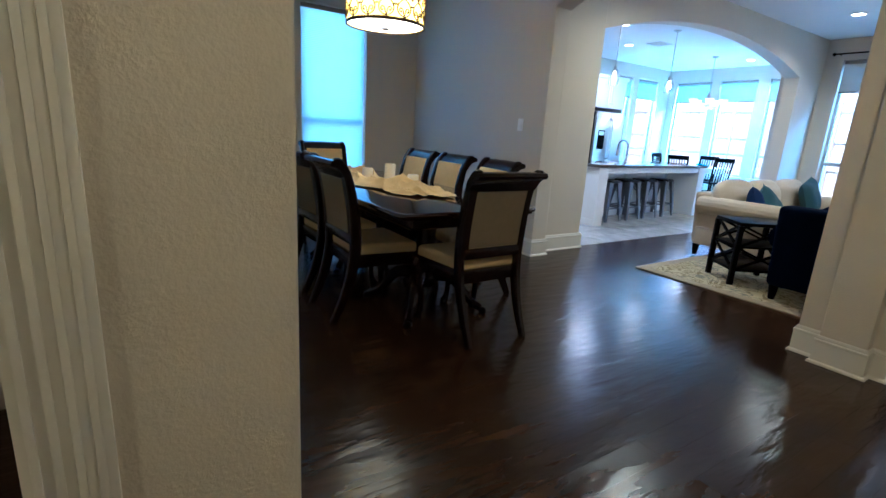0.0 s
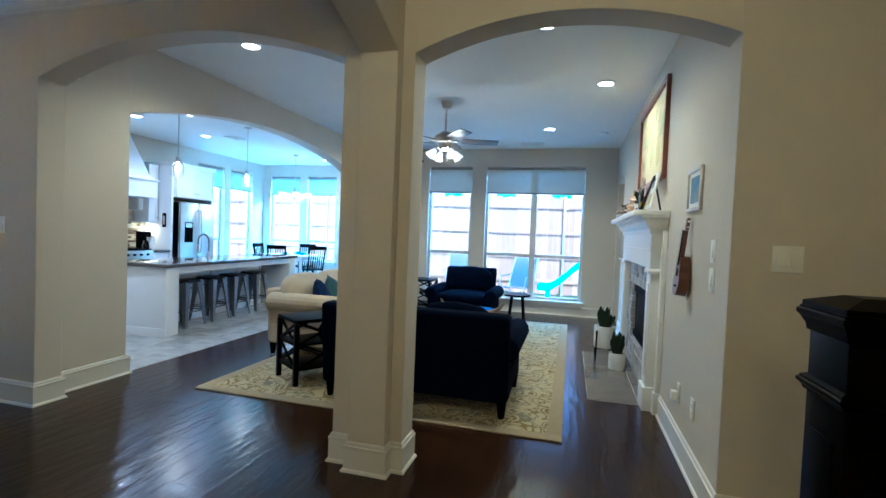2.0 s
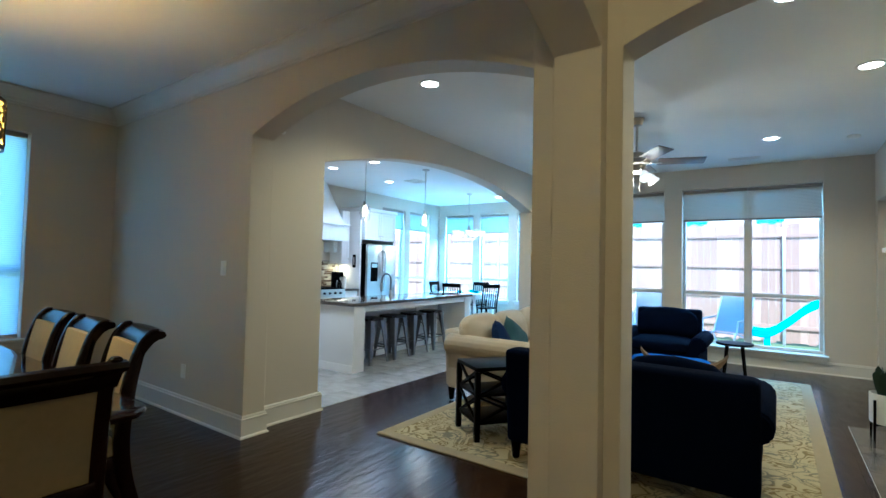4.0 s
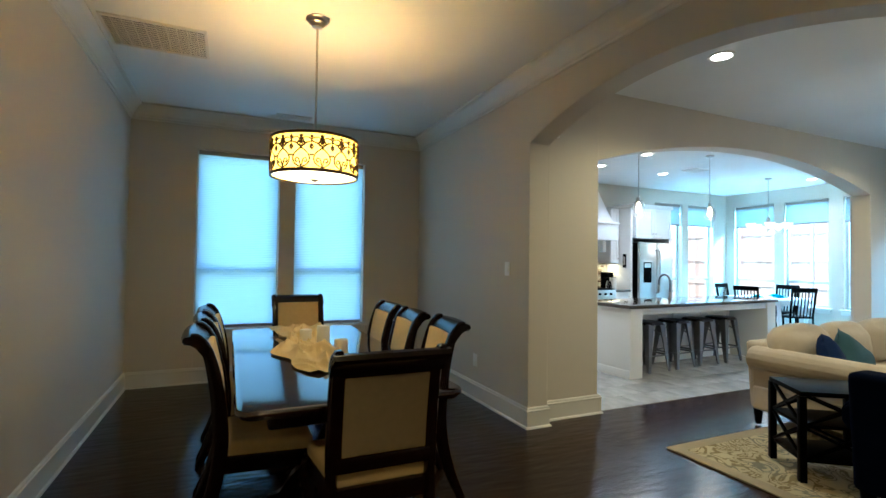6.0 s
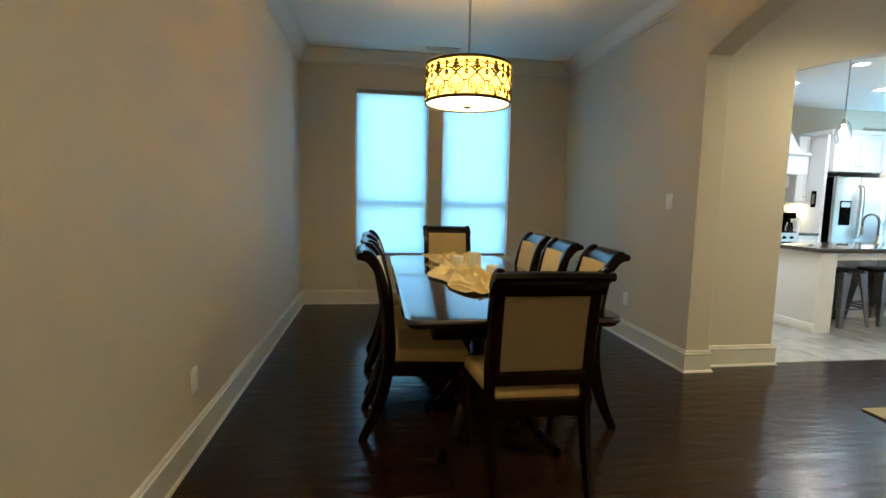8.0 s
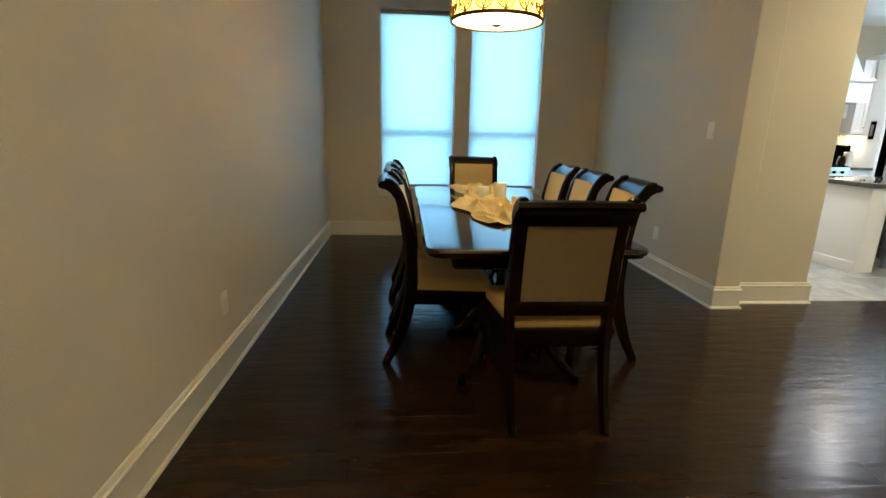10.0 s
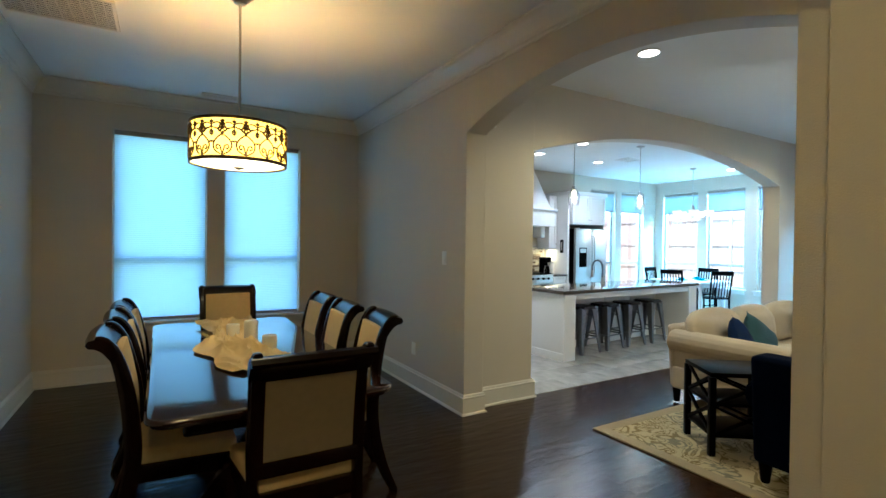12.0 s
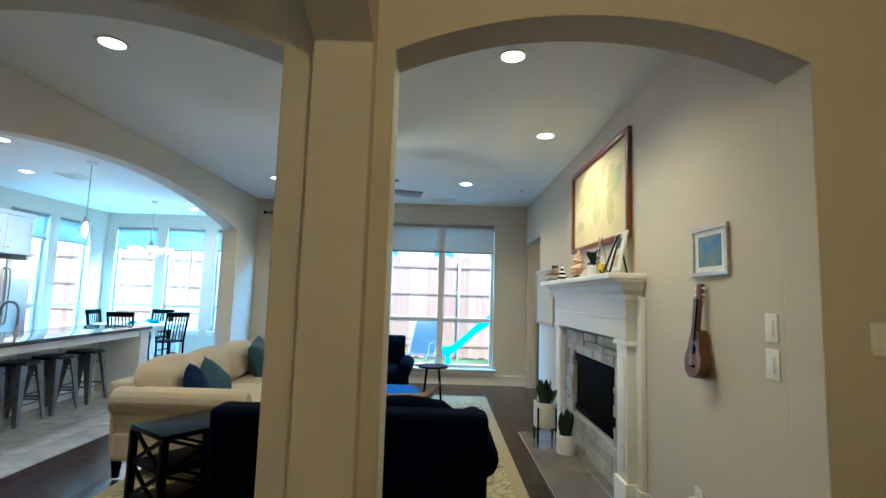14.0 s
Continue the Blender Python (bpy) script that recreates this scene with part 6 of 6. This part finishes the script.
def slat_chair():
    c = thing("slat_back_chair", "black wooden slat-back kitchen chair", "chair", group="chairs round the breakfast table")
    part("seat", box(-0.21, 0.21, -0.20, 0.21, 0.42, 0.45, 0.012, 3), M_BLACK, c)
    for s in (-1, 1):
        part("back_post", tube([(s * 0.19, -0.20, 0), (s * 0.19, -0.19, 0.45), (s * 0.20, -0.27, 0.95)], 0.018, 8), M_BLACK, c)
        part("front_leg", tube([(s * 0.17, 0.17, 0.43), (s * 0.19, 0.19, 0)], 0.018, 8), M_BLACK, c)
        part("stretcher", tube([(s * 0.19, -0.195, 0.2), (s * 0.185, 0.185, 0.2)], 0.011, 6), M_BLACK, c)
    part("top_rail", box(-0.22, 0.22, -0.285, -0.255, 0.88, 0.965, 0.012, 3), M_BLACK, c)
    for k in range(6):
        x = -0.14 + 0.056 * k
        part("slat", tube([(x, -0.195, 0.45), (x, -0.265, 0.90)], 0.010, 6), M_BLACK, c)
    return c


sc = slat_chair()
sc.matrix_world = pose(-2.60, 6.82, 0, 0, 0, 9)
for x, y, rz in ((-2.05, 7.13, 62), (-3.24, 7.24, -84), (-2.68, 7.76, 180)):
    copy_thing(sc, pose(x, y, 0, 0, 0, rz))
M_TEALC = material("teal_ceramic", (0.02, 0.28, 0.30), 0.25, scale=7)
for x, y in ((-2.62, 6.98), (-2.36, 7.25), (-2.66, 7.58)):
    pb = thing("place_setting", "teal plate with a bowl on the breakfast table", "dishes", pose(x, y, 0.741), "place settings")
    part("plate", lathe([(0.001, 0.002), (0.08, 0.0), (0.13, 0.016), (0.13, 0.02), (0.08, 0.008), (0.001, 0.008)], 24), M_TEALC, pb)
    part("bowl", lathe([(0.001, 0.009), (0.035, 0.009), (0.07, 0.05), (0.066, 0.05), (0.03, 0.016), (0.001, 0.016)], 20), M_TEALC, pb)
nc = thing("nook_chandelier", "white glass chandelier over the breakfast table", "chandelier", pose(-2.23, 6.69, 0))
part("canopy", lathe([(0.001, H), (0.06, H), (0.055, H - 0.02), (0.012, H - 0.035), (0.001, H - 0.035)], 20), M_NICKEL, nc)
part("rod", tube([(0, 0, H - 0.03), (0, 0, 2.20)], 0.007, 8), M_NICKEL, nc)
part("body", lathe([(0.008, 2.24), (0.03, 2.20), (0.045, 2.12), (0.025, 2.04), (0.035, 1.98), (0.012, 1.93), (0.001, 1.92)], 18), M_NICKEL, nc)
for k in range(5):
    a = 2 * math.pi * k / 5 + 0.3
    d = Vector((math.cos(a), math.sin(a), 0))
    part("arm", tube(curve_pts([d * 0.03 + Vector((0, 0, 2.0)), d * 0.16 + Vector((0, 0, 1.93)), d * 0.29 + Vector((0, 0, 2.0))], 12), 0.008, 6), M_NICKEL, nc)
    g = part("lamp_glass", lathe([(0.02, 0), (0.05, 0.02), (0.075, 0.08), (0.085, 0.11), (0.08, 0.11), (0.045, 0.03), (0.001, 0.012)], 18), M_FROST, nc, "frosted glass cup, lit")
    g.matrix_basis = Matrix.Translation(d * 0.29 + Vector((0, 0, 2.0)))
lamp("nook_lamp", "POINT", pose(-2.23, 6.69, 1.80), 14, SOFT, 0.15)


# ---- outdoors ----
structure(finish(box(-300, 300, -300, 300, -0.6, -0.25), "ground", M_GRASS), "flat lawn running to the horizon")
structure(finish(box(-9.0, 6.5, 6.5, 9.3, -0.25, -0.10), "patio", M_PATIO), "pale concrete patio slab")


def fence(x0, x1, y0, y1, label):
    """A board fence on rails, seen from its rail side."""
    f = thing("wooden_fence", label, "fence")
    dx, dy = x1 - x0, y1 - y0
    ln = math.hypot(dx, dy)
    ux, uy = dx / ln, dy / ln
    f.matrix_world = pose(x0, y0, -0.25, 0, 0, math.degrees(math.atan2(uy, ux)))
    w = 0.14
    me = None
    for k in range(int(ln / (w + 0.004))):
        if me is None:
            ob = part("board", box(0, w, 0.03, 0.048, 0.05, 2.72, 0.002, 1), M_FENCE, f, smooth=False)
            me = ob.data
        else:
            ob = new("board", me)
            ob.parent = f
        ob.matrix_basis = pose(k * (w + 0.004), 0.002 * math.sin(k * 7.3), 0.02 * math.sin(k * 3.7))
    for z in (0.35, 1.02, 1.69, 2.40):
        part("rail", box(0, ln, -0.01, 0.03, z, z + 0.09, 0.003), M_FENCE, f)
    for k in range(int(ln / 2.4) + 1):
        part("post", box(2.4 * k - 0.03, 2.4 * k + 0.03, -0.07, -0.01, 0, 2.75, 0.004), M_GALV, f)
    return f


M_GALV = material("galvanised_steel", (0.5, 0.5, 0.5), 0.5, 0.8, scale=9)
fence(-11, 9, 11.0, 11.0, "tall cedar board fence across the back yard")
fence(-10.5, -10.5, 2.0, 11.0, "tall cedar board fence along the side yard")
hs = thing("neighbour_house", "pale neighbouring house behind the fence", "house", pose(2.5, 24, -0.25))
part("wall", box(-8, 8, 0, 9, 0, 5.4), material("stucco", (0.62, 0.58, 0.52), 0.9, scale=2, bump=0.2), hs)
bm = bmesh.new()
vv = [bm.verts.new(p) for p in ((-8.5, -0.5, 5.4), (8.5, -0.5, 5.4), (8.5, 9.5, 5.4), (-8.5, 9.5, 5.4), (-8.5, 4.5, 8.2), (8.5, 4.5, 8.2))]
for q in ((0, 1, 5, 4), (1, 2, 5), (2, 3, 4, 5), (3, 0, 4), (0, 3, 2, 1)):
    bm.faces.new([vv[i] for i in q])
part("roof", bm, material("roof_shingle", (0.14, 0.12, 0.11), 0.9, scale=10, bump=0.5), hs, smooth=False)
for x in (-5.5, -2.5, 0.5, 3.5, 6.0):
    wnd = part("window", box(x - 0.6, x + 0.6, -0.04, 0.02, 3.2, 4.7, 0.01), M_VINYL, hs)
    part("pane", box(x - 0.52, x + 0.52, -0.05, -0.04, 3.28, 4.62), material("house_glass", (0.03, 0.20, 0.22), 0.08, scale=3), wnd)
# curtain rod over the first living window
rod = thing("curtain_rod", "dark metal curtain rod with ball finials", "curtain rod", pose(0.41, 6.09, 2.70))
part("pole", tube([(-0.42, 0, 0), (0.42, 0, 0)], 0.011, 8), M_SOOT, rod)
for s in (-1, 1):
    part("finial", lathe([(0.006, -0.03), (0.022, -0.012), (0.026, 0.0), (0.022, 0.014), (0.001, 0.026)], 14, (s * 0.43, 0, 0)), M_SOOT, rod)
    part("bracket", tube([(s * 0.36, 0, 0), (s * 0.36, 0.07, -0.01)], 0.008, 6), M_SOOT, rod)
# slide
M_SLIDE = material("blue_plastic", (0.02, 0.34, 0.55), 0.35, second=(0.03, 0.40, 0.60), scale=3)
sl = thing("play_slide", "bright blue plastic wavy slide on the lawn", "slide", pose(3.0, 9.1, -0.25, 0, 0, 0))
bm = bmesh.new()
rows = []
for p in curve_pts([(-0.12, 0, 0.40), (0.15, 0, 0.40), (0.45, 0, 0.62), (0.72, 0, 0.88), (0.98, 0, 1.06), (1.25, 0, 1.40), (1.5, 0, 1.55), (2.3, 0, 1.60)], 26):
    rows.append([bm.verts.new((p.x, y, p.z + z)) for y, z in ((-0.26, 0.12), (-0.23, 0.12), (-0.20, 0.02), (0.20, 0.02), (0.23, 0.12), (0.26, 0.12), (0.22, -0.02), (-0.22, -0.02))])
for p, q in zip(rows, rows[1:]):
    for i in range(8):
        bm.faces.new((p[i], p[(i + 1) % 8], q[(i + 1) % 8], q[i]))
part("chute", bm, M_SLIDE, sl)
M_PLAY = material("play_timber", (0.34, 0.20, 0.10), 0.8, scale=5)
for x in (2.32, 3.4):
    for y in (-0.45, 0.45):
        part("post", box(x - 0.045, x + 0.045, y - 0.045, y + 0.045, 0, 2.6, 0.004), M_PLAY, sl)
part("deck", box(2.27, 3.45, -0.5, 0.5, 1.52, 1.57, 0.004), M_PLAY, sl)
part("foot", box(0.07, 0.17, -0.2, 0.2, 0, 0.385, 0.01), M_SLIDE, sl)


def patio_chair(m):
    c = thing("patio_chair", "grey sling patio chair on the terrace", "patio chair", m, "patio chairs")
    M_SL = M_SLING
    for s in (-1, 1):
        part("side_frame", tube(curve_pts([(s * 0.27, 0.32, 0), (s * 0.27, 0.28, 0.40), (s * 0.27, -0.12, 0.38), (s * 0.27, -0.42, 1.0)], 20), 0.014, 8), M_GALV, c)
        part("back_leg", tube([(s * 0.27, -0.10, 0.38), (s * 0.27, -0.34, 0)], 0.014, 8), M_GALV, c)
        part("armrest", tube([(s * 0.28, 0.26, 0.40), (s * 0.29, 0.22, 0.62), (s * 0.29, -0.24, 0.64)], 0.014, 8), M_GALV, c)
    for name, a, b in (("seat_sling", (0.28, 0.40), (-0.12, 0.37)), ("back_sling", (-0.12, 0.39), (-0.42, 1.0))):
        bm = bmesh.new()
        for o in (0, 0.008):
            bm.faces.new([bm.verts.new((x, y, z + o)) for x, (y, z) in ((-0.25, a), (0.25, a), (0.25, b), (-0.25, b))])
        part(name, bm, M_SL, c, smooth=False)
    return c


M_SLING = material("sling_mesh", (0.16, 0.17, 0.18), 0.8, scale=60)
patio_chair(pose(2.55, 7.6, -0.10, 0, 0, 160))
patio_chair(pose(1.25, 7.8, -0.10, 0, 0, 190))

# ---- tiles and planks ----
random.seed(21)
tile_mesh = None
kf = bpy.data.objects["floor_kitchen"]
for i in range(13):
    for j in range(14):
        x0 = -0.185 - 0.305 * (i + 1)
        y0 = 0.24 + 0.61 * j - (0.30 if i % 2 else 0)
        if y0 < 0.235 or y0 + 0.605 > 8.19 or x0 < -4.1:
            continue
        if tile_mesh is None:
            ob = part("tile", box(0, 0.300, 0, 0.605, -0.006, 0.003, 0.0015, 1), M_TILE, kf, smooth=False)
            tile_mesh = ob.data
        else:
            ob = new("tile", tile_mesh)
            ob.parent = kf
        ob.location = (x0, y0, 0)

floors = {"floor": bpy.data.objects["floor"], "floor_living": bpy.data.objects["floor_living"]}
plank_meshes = {}
far_planks = {"floor": [], "floor_living": []}
near = 0


def plank_mesh(length):
    if length not in plank_meshes:
        bm = box(0.0001, 0.1269, 0.0002, length - 0.0002, -0.012, 0.0, 0.0005, 1)
        me = bpy.data.meshes.new("plank")
        bm.to_mesh(me)
        bm.free()
        me.materials.append(M_FLOOR)
        plank_meshes[length] = me
    return plank_meshes[length]


for owner, bx0, bx1, by0, by1 in (("floor", -2.55, 7.9, -6.06, 0.231), ("floor_living", -0.178, 5.6, 0.231, 6.16)):
    i = 0
    x = bx0
    while x + 0.127 <= bx1:
        y = by0
        first_cut = random.choice((0.4, 0.8, 1.2))
        while y < by1 - 0.01:
            ln = first_cut or random.choice((0.8, 1.2, 1.2, 1.6, 1.6, 2.0))
            first_cut = None
            ln = min(ln, round(by1 - y, 3))
            close = -0.9 < x < 4.6 and -3.2 < y + ln and y < 2.2
            if close and near < 300:
                ob = new("plank", plank_mesh(ln))
                ob.parent = floors[owner]
                ob.location = (x, y, random.uniform(-0.0003, 0.0))
                near += 1
            else:
                far_planks[owner].append((x, y, ln))
            y += ln
        x += 0.127
for owner, rows in far_planks.items():
    verts, faces = [], []
    for x, y, ln in rows:
        b = len(verts)
        for z, e in ((-0.012, 0.0001), (-0.0005, 0.0001), (0.0, 0.0006)):
            verts += [(x + e, y + e, z), (x + 0.127 - e, y + e, z), (x + 0.127 - e, y + ln - e, z), (x + e, y + ln - e, z)]
        for k in (0, 4):
            faces += [(b + k + i, b + k + (i + 1) % 4, b + k + 4 + (i + 1) % 4, b + k + 4 + i) for i in range(4)]
        faces.append((b + 8, b + 9, b + 10, b + 11))
    me = bpy.data.meshes.new("planks")
    me.from_pydata(verts, [], faces)
    me.materials.append(M_FLOOR_FAR)
    ob = tagged(new("planks", me), "rest of the dark hardwood planks", kind="stuff")
    ob.parent = floors[owner]
